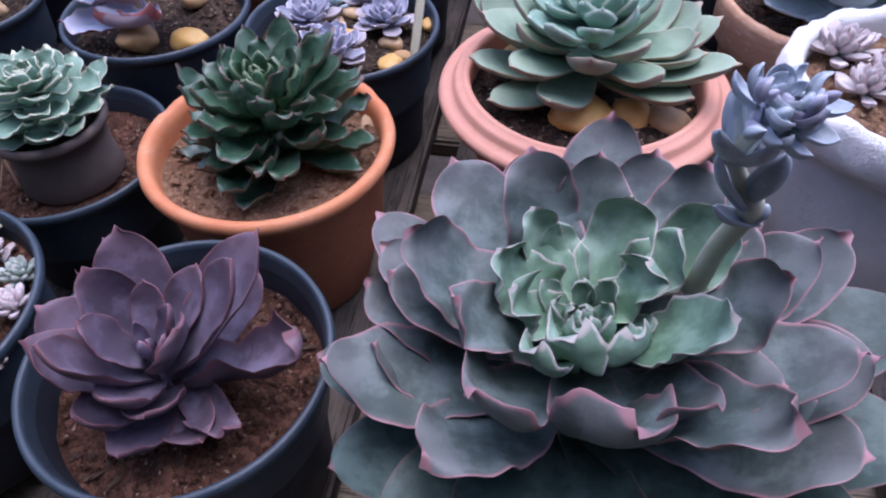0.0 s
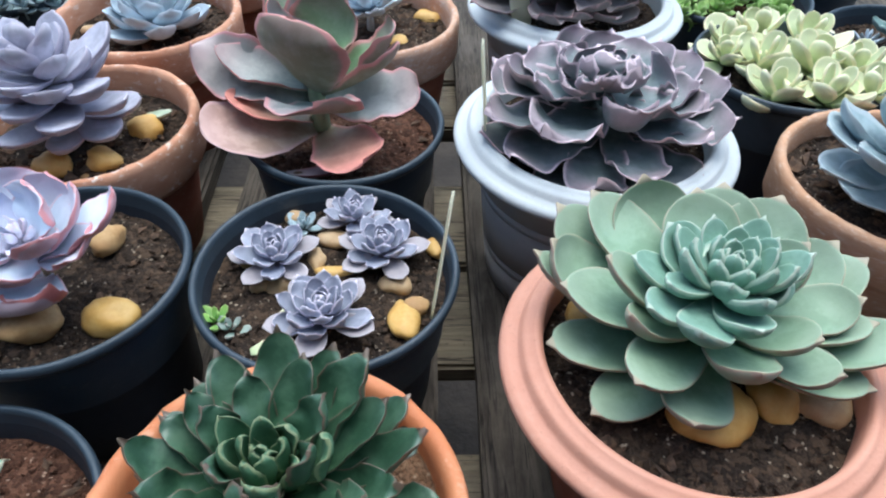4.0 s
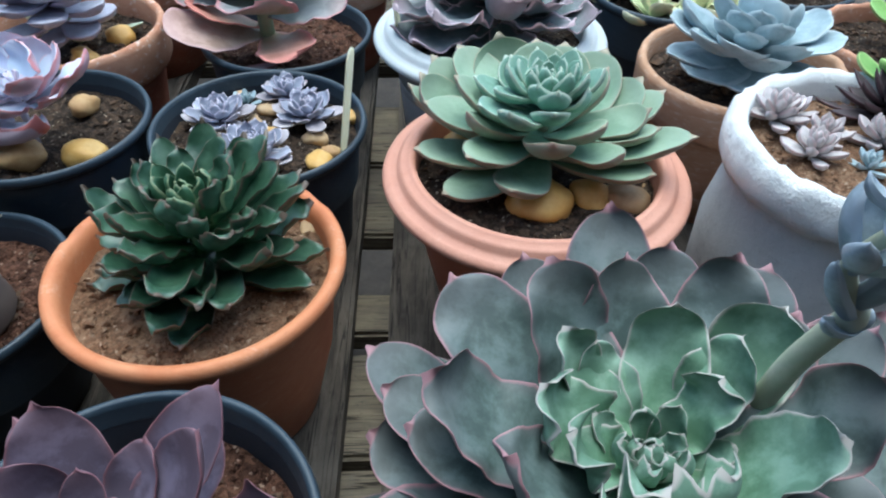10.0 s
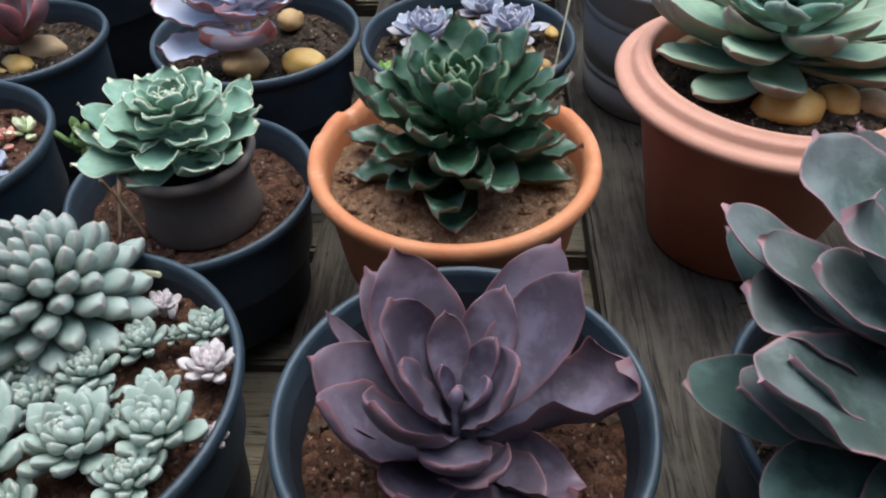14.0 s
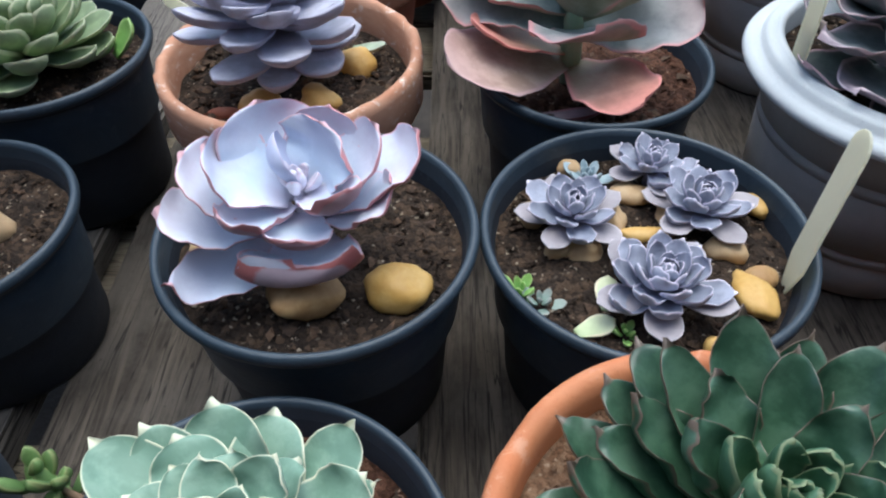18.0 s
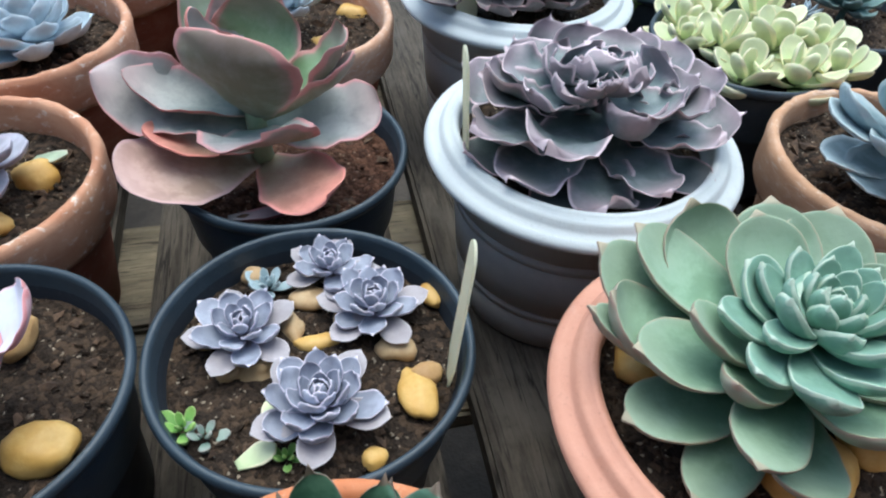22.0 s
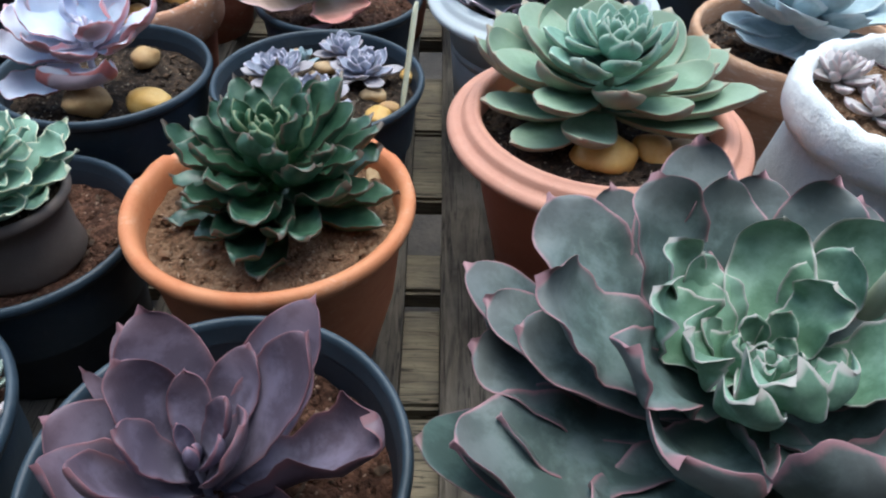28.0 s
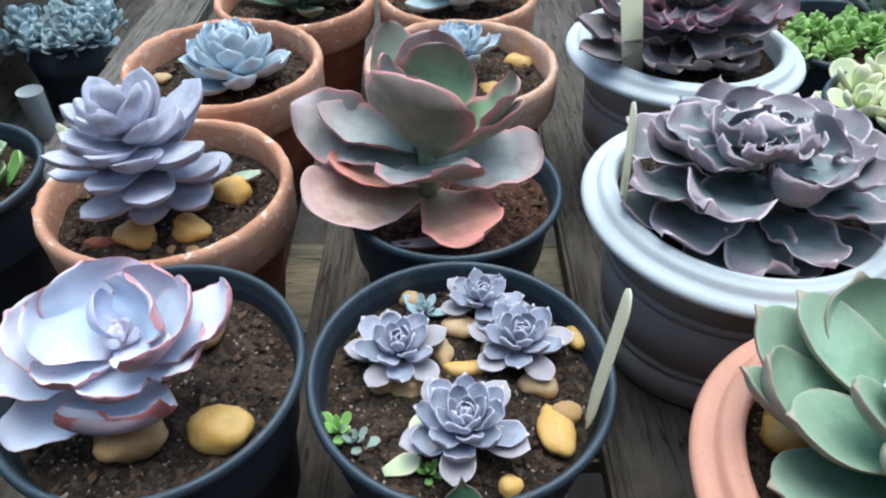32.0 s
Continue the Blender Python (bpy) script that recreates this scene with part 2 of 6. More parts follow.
def pot_mat(name, colour, worn, lime, rough=0.75, wear=0.5, spec=0.3, limelo=0.58, strata=1.0, relief=0.0007, fine=60):
    """Fired clay or plastic with blotches and a chalky bloom at its own places."""
    m, nt, b = material(name)
    p = world_coords(nt)
    mp = nt.nodes.new("ShaderNodeMapping")
    mp.inputs["Scale"].default_value = (1, 1, strata)
    nt.links.new(p, mp.inputs[0])
    p = mp.outputs[0]
    big, mid, small = noise_tex(nt, 22, 5, 0.7, p, 0.5), noise_tex(nt, fine, 7, 0.75, p, 0.4), noise_tex(nt, 600, 3, 0.6, p)
    c = mix(nt, ramp(nt, big, 0.35, 0.7), colour, worn)
    c = mix(nt, math_node(nt, "MULTIPLY", ramp(nt, mid, limelo, limelo + 0.12), wear), c, lime)
    c = mix(nt, math_node(nt, "MULTIPLY", ramp(nt, small, 0.6, 0.75), 0.3), c, tuple(0.4 * x for x in colour))
    nt.links.new(c, b.inputs["Base Color"])
    nt.links.new(math_node(nt, "MULTIPLY_ADD", mid, 0.3, rough - 0.15), b.inputs["Roughness"])
    b.inputs["Specular IOR Level"].default_value = spec
    bump(nt, b, math_node(nt, "MULTIPLY_ADD", small, 0.4, mid), 0.5, relief)
    return m


M = {}
M["wood"] = wood_mat("weathered_board", (0.032, 0.026, 0.021), (0.132, 0.111, 0.088), (0.106, 0.093, 0.080))
M["wood_grey"] = wood_mat("bleached_board", (0.070, 0.061, 0.051), (0.191, 0.168, 0.144), (0.162, 0.142, 0.123))
M["wood_low"] = wood_mat("pale_cross_board", (0.14, 0.115, 0.08), (0.28, 0.235, 0.165), (0.12, 0.105, 0.085), "X")
M["black"] = pot_mat("black_plastic", (0.021, 0.027, 0.038), (0.028, 0.035, 0.047), (0.045, 0.05, 0.058), 0.55, 0.3, 0.28)
M["rimblack"] = pot_mat("black_plastic_rim", (0.026, 0.042, 0.060), (0.042, 0.062, 0.084), (0.11, 0.125, 0.135), 0.45, 0.4, 0.45)
M["clay"] = pot_mat("terracotta", (0.26, 0.075, 0.042), (0.33, 0.125, 0.075), (0.58, 0.44, 0.36), 0.8, 0.5, fine=120, limelo=0.58, strata=2.5)
M["clay_rim"] = pot_mat("limed_terracotta", (0.50, 0.235, 0.14), (0.62, 0.35, 0.23), (0.86, 0.78, 0.70), 0.8, 0.85, fine=110, limelo=0.55, strata=2.0)
M["clay_mid"] = pot_mat("worn_terracotta", (0.56, 0.31, 0.20), (0.66, 0.46, 0.35), (0.76, 0.68, 0.61), 0.8, 0.65, fine=150, limelo=0.53, strata=2.5)
M["orange"] = pot_mat("orange_clay", (0.52, 0.18, 0.075), (0.59, 0.25, 0.12), (0.68, 0.42, 0.29), 0.65, 0.45, 0.35, limelo=0.54, strata=1.6)
M["orange_body"] = pot_mat("red_brown_clay", (0.40, 0.125, 0.055), (0.47, 0.17, 0.08), (0.56, 0.30, 0.19), 0.55, 0.4, 0.4, limelo=0.56, strata=1.6)
M["peach"] = pot_mat("peach_plastic", (0.56, 0.27, 0.19), (0.60, 0.31, 0.225), (0.62, 0.40, 0.32), 0.6, 0.25, 0.35)
M["peach_body"] = pot_mat("brown_plastic", (0.446, 0.137, 0.077), (0.512, 0.166, 0.096), (0.551, 0.237, 0.146), 0.5, 0.15, 0.45)
M["tan"] = pot_mat("tan_clay", (0.50, 0.285, 0.17), (0.57, 0.36, 0.24), (0.70, 0.56, 0.46), 0.8, 0.6, fine=110, limelo=0.52, strata=4.0)
M["white"] = pot_mat("white_plastic", (0.58, 0.615, 0.635), (0.545, 0.585, 0.61), (0.44, 0.45, 0.43), 0.72, 0.25, 0.22, limelo=0.60)
M["grey"] = pot_mat("grey_plastic", (0.379, 0.358, 0.340), (0.436, 0.412, 0.385), (0.533, 0.500, 0.462), 0.5, 0.2, 0.45)
M["cement"] = pot_mat("grey_cement", (0.68, 0.69, 0.68), (0.78, 0.78, 0.77), (0.46, 0.46, 0.45), 0.9, 0.55, limelo=0.56, relief=0.003, fine=140)
M["brown_grey"] = pot_mat("brown_grey_plastic", (0.145, 0.115, 0.10), (0.175, 0.14, 0.12), (0.24, 0.19, 0.16), 0.6, 0.3, 0.3)
M["paint"] = pot_mat("flaking_white_paint", (0.88, 0.89, 0.89), (0.83, 0.85, 0.85), (0.48, 0.48, 0.47), 0.85, 0.7, 0.2, limelo=0.60, relief=0.009, fine=170)
M["soil"] = soil_mat("potting_soil", ((0.026, 0.019, 0.015), (0.055, 0.038, 0.027), (0.12, 0.078, 0.050), (0.40, 0.33, 0.25)))
M["soil_tan"] = soil_mat("sandy_soil", ((0.16, 0.088, 0.05), (0.225, 0.135, 0.082), (0.29, 0.19, 0.12), (0.42, 0.32, 0.23)), 0.0015)
M["soil_red"] = soil_mat("red_soil", ((0.048, 0.023, 0.015), (0.098, 0.046, 0.029), (0.17, 0.087, 0.055), (0.34, 0.24, 0.18)))
M["crumb"] = plain("soil_crumb", (0.05, 0.035, 0.027), (0.16, 0.10, 0.065), 0.9, 160, 0.001, 0.15, 700)
M["stone_y"] = plain("yellow_pebble", (0.62, 0.36, 0.09), (0.72, 0.48, 0.17), 0.5, 80, 0.0005, 0.45)
M["stone_b"] = plain("brown_pebble", (0.42, 0.24, 0.10), (0.56, 0.37, 0.17), 0.6, 90, 0.0006, 0.4)
M["stone_p"] = plain("pale_pebble", (0.50, 0.33, 0.17), (0.60, 0.44, 0.26), 0.6, 90, 0.0006, 0.4)
M["label"] = plain("cream_plastic", (0.97, 0.955, 0.80), (0.98, 0.965, 0.83), 0.5, 60, 0.0002, 0.4)
lt = M["label"].node_tree
glow, blend = lt.nodes.new("ShaderNodeBsdfTranslucent"), lt.nodes.new("ShaderNodeMixShader")  # thin plastic lets light through
glow.inputs[0].default_value, blend.inputs[0].default_value = (0.99, 0.97, 0.80, 1), 0.70
lt.links.new(lt.nodes["Principled BSDF"].outputs[0], blend.inputs[1])
lt.links.new(glow.outputs[0], blend.inputs[2])
lt.links.new(blend.outputs[0], lt.nodes["Material Output"].inputs[0])
M["concrete"] = plain("pale_concrete", (0.66, 0.68, 0.69), (0.76, 0.77, 0.77), 0.85, 12, 0.002, 0.2, 160)
M["earth"] = plain("dark_ground", (0.035, 0.03, 0.026), (0.07, 0.058, 0.048), 0.95, 9, 0.01, 0.2, 90)


# ---- leaves and rosettes ----
def lerp(a, b, f):
    return a + (b - a) * f


def leaf_mesh(L, W, th, vm=0.65, base=0.4, tipe=2.0, cup=0.25, bend=0.3, wave=0.0, nw=2.0, mucro=0.04, mats=(), nu=9, nv=11, keel=0.0, curl=0.0, twist=0.0, spoon=1.0, frill=0.0):
    """One leaf along +X with its upper face to +Z. vm: where it is widest; tipe: roundness of the end; cup: rise of the margins; bend: upward curve (radians)."""
    t = np.linspace(0, 1, nv)
    v = np.sin(t * math.pi / 2) ** 1.05
    u = np.sin(np.linspace(-1, 1, nu) * math.pi / 2)
    w = np.where(v < vm, base + (1 - base) * np.sin(np.clip(v / vm, 0, 1) * math.pi / 2) ** 1.2, np.clip(1 - (np.clip((v - vm) / (1 - vm), 0, 1)) ** tipe, 0, 1) ** (0.5 if tipe > 1.65 else 0.75))
    w = np.maximum(w, 0.02) * W / 2
    ang = bend * v + curl * np.clip((v - 0.75) / 0.25, 0, 1) ** 2
    dv = np.diff(v, prepend=0)
    x, z = np.cumsum(np.cos(ang) * dv) * L, np.cumsum(np.sin(ang) * dv) * L
    x[-1] += mucro * L * math.cos(ang[-1])
    z[-1] += mucro * L * math.sin(ang[-1]) * 1.3
    ph, ph2, skew = rnd(0, 6.28), rnd(1.2, 3.2), rnd(-0.05, 0.05)
    wave = wave + 0.012
    top, bot, uv = [], [], []
    for i in range(nv):
        n = np.array([-math.sin(ang[i]), 0, math.cos(ang[i])])
        for j in range(nu):
            a = cup * u[j]
            r2 = (u[j] * w[i] * 2 / W) ** 2 + spoon * max(0, (v[i] - vm) / (1 - vm)) ** 2 if v[i] > vm else u[j] ** 2
            rise = cup * lerp(w[i], W / 2, spoon if v[i] > vm else 0) * r2 ** 1.25 + wave * W * abs(u[j]) ** 1.5 * (math.sin(2 * math.pi * nw * v[i] + ph + (ph2 if u[j] > 0 else 0)) + 0.4 * math.sin(2 * math.pi * nw * 2.6 * v[i] + 2 * ph2 + (ph if u[j] > 0 else 0))) * min(1, 3 * v[i])
            side = w[i] * u[j] * (1 - 0.25 * min(abs(cup), 1.2) * u[j] ** 2) * (1 + frill * math.sin(15 * v[i] + ph2 * 3 + (ph if u[j] > 0 else 0)))
            tw = twist * v[i] + skew
            side += W * 0.06 * skew * 10 * v[i] ** 2
            p = np.array([x[i], side * math.cos(tw), z[i] + side * math.sin(tw)]) + n * rise
            full = math.sqrt(max(0, 1 - u[j] ** 2)) * (w[i] / (W / 2)) ** 0.5
            top.append(p + n * th * 0.25 * full)
            bot.append(p - n * (th * 0.75 * full * (1 + keel * (1 - abs(u[j]))) + 0.0002))
            uv.append((0.5 + 0.5 * u[j], v[i]))
    k = nu * nv
    faces, fm = [], []
    for i in range(nv - 1):
        for j in range(nu - 1):
            a = i * nu + j
            faces.append((a, a + nu, a + nu + 1, a + 1)), fm.append(0)
            faces.append((k + a, k + a + 1, k + a + nu + 1, k + a + nu)), fm.append(min(1, len(mats) - 1))
    edge = [(i * nu, (i + 1) * nu) for i in range(nv - 1)] + [((nv - 1) * nu + j, (nv - 1) * nu + j + 1) for j in range(nu - 1)]
    edge += [((i + 1) * nu + nu - 1, i * nu + nu - 1) for i in range(nv - 1)] + [(j + 1, j) for j in range(nu - 1)]
    for a, b in edge:
        faces.append((b, a, k + a, k + b)), fm.append(0)
    return mesh_from("leaf", top + bot, faces, mats, True, fm, uv + uv)


def rosette(name, at, n, r_out, mats, label, category="succulent", group="", lean=(0, 0), el=(5, 82), size=(1.0, 0.25), wid=(0.5, 0.5), th=0.004, step=137.5, start=0.0, base_r=0.012, rise=0.02,
            power=1.0, jit=4.0, stem=0.0, nu=9, nv=11, placed=(), bendk=(0.3, 0.3), core=None, core_z=-0.02, sink=0.0, old=None, old_z=-1.0, heart_shape=None, **kw):
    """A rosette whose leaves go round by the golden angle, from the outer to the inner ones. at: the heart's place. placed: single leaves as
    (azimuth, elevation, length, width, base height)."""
    m = Matrix.Translation(at) @ pose(0, 0, 0, lean[0], lean[1], 0)
    plant = root(name, m, label, category, group)
    rows = []
    for i in range(n):
        f = (i / max(1, n - 1)) ** power
        rows.append((start + step * i + rnd(-jit, jit), lerp(el[0], el[1], f) + rnd(-jit, jit), r_out * lerp(size[0], size[1], f) * rnd(0.93, 1.07), lerp(wid[0], wid[1], f) * rnd(0.93, 1.07), lerp(-rise, 0, f), lerp(base_r, base_r * 0.15, f), f))
    rows = [r[:4] + (r[4] - sink,) + r[5:] for r in rows]
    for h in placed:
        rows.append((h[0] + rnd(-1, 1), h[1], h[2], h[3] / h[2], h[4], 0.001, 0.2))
    for az, e, L, w, z, br, f in rows:
        own = dict(kw, cup=kw.get("cup", 0.25) * rnd(0.6, 1.45), wave=kw.get("wave", 0.0) * rnd(0.4, 1.6), nw=kw.get("nw", 2.0) * rnd(0.7, 1.4), curl=rnd(-0.35, 0.3), twist=rnd(-0.12, 0.12), vm=kw.get("vm", 0.65) + rnd(-0.05, 0.05))
        if heart_shape and br != 0.001:
            own.update(heart_shape)
        me = leaf_mesh(L, L * w, th * lerp(1, 0.6, f), mats=core if core and (z > core_z or f > 0.4) else old if z < old_z else mats, nu=nu, nv=nv, bend=lerp(bendk[0], bendk[1], f), **own)
        child("leaf", me, plant, pose(0, 0, 0, 0, 0, az) @ Matrix.Translation((br, 0, z)) @ pose(0, 0, 0, rnd(-jit, jit), -e, 0))
    if stem:
        sv, sf = lathe([(0.0001, -rise - stem), (base_r * 0.9, -rise - stem), (base_r * 0.7, -rise), (base_r * 0.4, -0.004), (0.0001, -0.002)], 14)
        child("stem", mesh_from("stem", sv, sf, [mats[-1]]), plant)
    return plant


def reach(plant, start, tip, W, mats, th=0.004, roll=0.0, label="", nu=13, nv=17, **shape):
    """A leaf under the plant whose foot and tip lie at the given places, its upper face turned to the plant's axis."""
    b, t = Vector(start), Vector(tip)
    d = t - b
    me = leaf_mesh(d.length * 1.05, W, th, mats=mats, nu=nu, nv=nv, **shape)
    end = me.vertices[(nv - 1) * nu + nu // 2].co.copy()
    me.transform(Matrix.Diagonal((d.length / end.length, 1.0, d.length / end.length, 1.0)))
    end = me.vertices[(nv - 1) * nu + nu // 2].co.copy()
    az = math.degrees(math.atan2(d.y, d.x))
    el = math.degrees(math.atan2(d.z, math.hypot(d.x, d.y)) - math.atan2(end.z, end.x))
    hub = plant.matrix_basis.translation
    return child("leaf", me, plant, Matrix.Translation(b - hub) @ pose(0, 0, 0, 0, 0, az) @ pose(0, 0, 0, 0, -el, 0) @ pose(0, 0, 0, roll, 0, 0), label)


def reach_all(plant, rows, mats, foot=0.006, **shape):
    """Leaves from the plant's axis to the tips in rows: tip place, width, height of the foot over the hub."""
    hub = plant.matrix_basis.translation
    for x, y, z, W, fz in rows:
        out = Vector((x - hub.x, y - hub.y, 0)).normalized() * foot
        own = dict(shape, cup=shape.get("cup", 0.25) * rnd(0.75, 1.3), wave=shape.get("wave", 0.0) * rnd(0.5, 1.5), nw=shape.get("nw", 2.0) * rnd(0.75, 1.3), curl=shape.get("curl", 0.0) + rnd(-0.2, 0.25), vm=shape.get("vm", 0.65) + rnd(-0.04, 0.04))
        reach(plant, hub + out + Vector((0, 0, fz)), (x, y, z), W, mats, roll=rnd(-7, 7), **own)


def tube(points, radii, mat, name, parent=None, seg=12):
    """A round stalk through the points."""
    verts, faces = [], []
    for i, (p, r) in enumerate(zip(points, radii)):
        p = Vector(p)
        d = (Vector(points[min(i + 1, len(points) - 1)]) - Vector(points[max(i - 1, 0)])).normalized()
        a = d.orthogonal().normalized()
        b = d.cross(a)
        verts += [p + (a * math.cos(6.2832 * j / seg) + b * math.sin(6.2832 * j / seg)) * r for j in range(seg)]
    for i in range(len(points) - 1):
        for j in range(seg):
            faces.append((i * seg + j, i * seg + (j + 1) % seg, (i + 1) * seg + (j + 1) % seg, (i + 1) * seg + j))
    faces += [tuple(range(seg))[::-1], tuple(range((len(points) - 1) * seg, len(points) * seg))]
    me = mesh_from(name, verts, faces, [mat])
    return child(name, me, parent) if parent else new(name, me)


def spline(points, n):
    """A smooth run of n places through a few points."""
    P = np.array(points, float)
    k = np.linspace(0, len(P) - 1, n)
    out = []
    for q in k:
        i = min(int(q), len(P) - 2)
        f = q - i
        p0, p1, p2, p3 = P[max(i - 1, 0)], P[i], P[i + 1], P[min(i + 2, len(P) - 1)]
        out.append(0.5 * (2 * p1 + (p2 - p0) * f + (2 * p0 - 5 * p1 + 4 * p2 - p3) * f ** 2 + (3 * p1 - p0 - 3 * p2 + p3) * f ** 3))
    return out


# ---- pots ----
def soil_mesh(r, dome=0.004, rough=0.003, seed=0, mat=None):
    rings, seg = 22, 64
    verts, faces = [(0, 0, dome)], []
    for i in range(1, rings + 1):
        f = i / rings
        for j in range(seg):
            a = 2 * math.pi * j / seg
            x, y = r * f * math.cos(a), r * f * math.sin(a)
            n = noise.noise(Vector((x * 60 + seed, y * 60, 0))) + 0.7 * noise.noise(Vector((x * 170, y * 170 + seed, 3))) + 0.4 * noise.noise(Vector((x * 420, y * 420 + seed, 3)))
            verts.append((x, y, dome * (1 - f * f) + rough * n))
    for j in range(seg):
        faces.append((0, 1 + j, 1 + (j + 1) % seg))
    for i in range(rings - 1):
        for j in range(seg):
            a, b = 1 + i * seg + j, 1 + i * seg + (j + 1) % seg
            faces.append((a, a + seg, b + seg, b))
    return mesh_from("soil", verts, faces, [mat], True)


def grit_mesh(r, n, smin, smax, mat, z=0.0):
    """Crumbs and bark bits strewn over the soil, joined."""
    verts, faces = [], []
    for i in range(n):
        a, d, s = rnd(0, 6.283), r * math.sqrt(rnd(0.02, 0.96)), rnd(smin, smax)
        c = np.array([d * math.cos(a), d * math.sin(a), z + s * 0.3])
        ax = rng.normal(size=(6, 3)) * 0.25 + np.array([[1, 0, 0], [-1, 0, 0], [0, 1, 0], [0, -1, 0], [0, 0, 1], [0, 0, -1]])
        k = len(verts)
        yaw = rnd(0, 6.28)
        R = np.array([[math.cos(yaw), -math.sin(yaw), 0], [math.sin(yaw), math.cos(yaw), 0], [0, 0, 1]])
        verts += list(c + (ax * s * np.array([rnd(0.7, 1.7), rnd(0.5, 1), rnd(0.35, 0.7)])) @ R.T)
        for f in ((0, 2, 4), (2, 1, 4), (1, 3, 4), (3, 0, 4), (2, 0, 5), (1, 2, 5), (3, 1, 5), (0, 3, 5)):
            faces.append(tuple(k + q for q in f))
    return mesh_from("grit", verts, faces, [mat], False)


def pot(kind, x, y, top, r, label, soil="soil", soil_drop=0.018, lean=(0, 0), group="", bottom=0.0, seed=0, grit=140, name="plant_pot", dome=0.004, body=None, rim=None, r2=None):
    """A pot standing on the bench with its rim top at the given height."""
    h = top - bottom
    p = root(name, pose(x, y, bottom, lean[0], lean[1], seed * 37), label, "pot", group)
    rb = r2 if r2 else r * 0.74
    if kind == "black":
        ri = r - 0.006
        prof = [(0.0, 0.001), (rb, 0.0), (rb + 0.002, 0.004), (lerp(rb, ri, 0.3), h * 0.3), (lerp(rb, ri, 0.6), h * 0.6), (lerp(rb, ri, 0.85), h * 0.85), (ri + 0.001, h - 0.008)]
        rimp = [(ri + 0.001, h - 0.0075), (r - 0.001, h - 0.007), (r, h - 0.004), (r - 0.0008, h - 0.001), (r - 0.0026, h), (r - 0.0042, h - 0.001), (r - 0.005, h - 0.004), (r - 0.0062, h - 0.012), (r - 0.0066, h - 0.013), (r - 0.0062, h - 0.014), (r - 0.0078, h - 0.03), (r - 0.0095, h - 0.05)]
        bm_, rm_, inner, ch = M["black"], M["rimblack"], r - 0.0074, 0.0
    elif kind == "clay":
        band = min(0.035, h * 0.3)
        prof = [(0.0, 0.001), (rb, 0.0), (lerp(rb, r - 0.009, 0.5), (h - band) * 0.5), (r - 0.009, h - band)]
        rimp = [(r - 0.009, h - band), (r - 0.003, h - band - 0.0015), (r - 0.0008, h - band + 0.003), (r - 0.0006, h - 0.014), (r, h - 0.006), (r - 0.0014, h - 0.0012), (r - 0.004, h), (r - 0.0066, h - 0.0012), (r - 0.008, h - 0.005), (r - 0.009, h - 0.016), (r - 0.0115, h - 0.045)]
        bm_, rm_, inner, ch = M["clay"], M["clay_rim"], r - 0.0092, 0.0016
    elif kind == "bowl":
        prof = [(0.0, 0.001), (rb, 0.0), (rb + 0.004, 0.004), (lerp(rb, r, 0.55), h * 0.45), (r - 0.008, h - 0.020), (r - 0.005, h - 0.012)]
        rimp = [(r - 0.005, h - 0.012), (r - 0.0015, h - 0.009), (r, h - 0.005), (r - 0.0012, h - 0.001), (r - 0.0045, h), (r - 0.008, h - 0.002), (r - 0.010, h - 0.008), (r - 0.012, h - 0.03)]
        bm_, rm_, inner, ch = M["orange"], M["orange"], r - 0.0108, 0.0
    elif kind == "moulded":
        prof = [(0.0, 0.001), (rb, 0.0), (rb + 0.003, 0.003)]
        for q in () if body else (0.22, 0.28, 0.60, 0.66):  # turned grooves round the wall
            wall_r = lerp(rb + 0.003, r - 0.016, q)
            prof += [(wall_r, h * q - 0.0016), (wall_r - 0.0014, h * q - 0.0005), (wall_r - 0.0014, h * q + 0.0005), (wall_r + 0.0003, h * q + 0.0016)]
        prof += [(r - 0.016, h - 0.018)]
        rimp = [(r - 0.016, h - 0.018), (r - 0.006, h - 0.0165), (r - 0.0012, h - 0.0146), (r, h - 0.0118), (r - 0.0012, h - 0.0094), (r - 0.0045, h - 0.0080), (r - 0.0084, h - 0.0076), (r - 0.0098, h - 0.0060), (r - 0.0108, h - 0.0034), (r - 0.0128, h - 0.0018), (r - 0.0152, h - 0.0022), (r - 0.0166, h - 0.0004), (r - 0.0185, h), (r - 0.0206, h - 0.0012), (r - 0.0216, h - 0.005), (r - 0.0225, h - 0.04)]
        bm_, rm_, inner, ch = M["grey"], M["white"], r - 0.0219, 0.0
    else:  # cement
        prof = [(0.0, 0.001), (rb, 0.0), (rb + 0.003, 0.004), (lerp(rb, r, 0.6), h * 0.5), (r - 0.010, h - 0.03)]
        rimp = [(r - 0.010, h - 0.03), (r - 0.003, h - 0.028), (r, h - 0.022), (r, h - 0.012), (r - 0.002, h - 0.004), (r - 0.006, h), (r - 0.011, h - 0.001), (r - 0.014, h - 0.006), (r - 0.016, h - 0.04)]
        bm_, rm_, inner, ch = M["cement"], M["paint"], r - 0.0145, 0.0034
    if body:
        bm_ = M[body]
    if rim:
        rm_ = M[rim]
    prof[0] = (0.0005, 0.001)
    bv, bf = lathe(prof, 72, 0.0012, seed, ch * 0.6)
    child("body", mesh_from("body", bv, bf, [bm_]), p)
    rv, rf = lathe(rimp, 96, 0.0012, seed, ch)
    child("rim", mesh_from("rim", rv, rf, [rm_]), p)
    zs = h - soil_drop
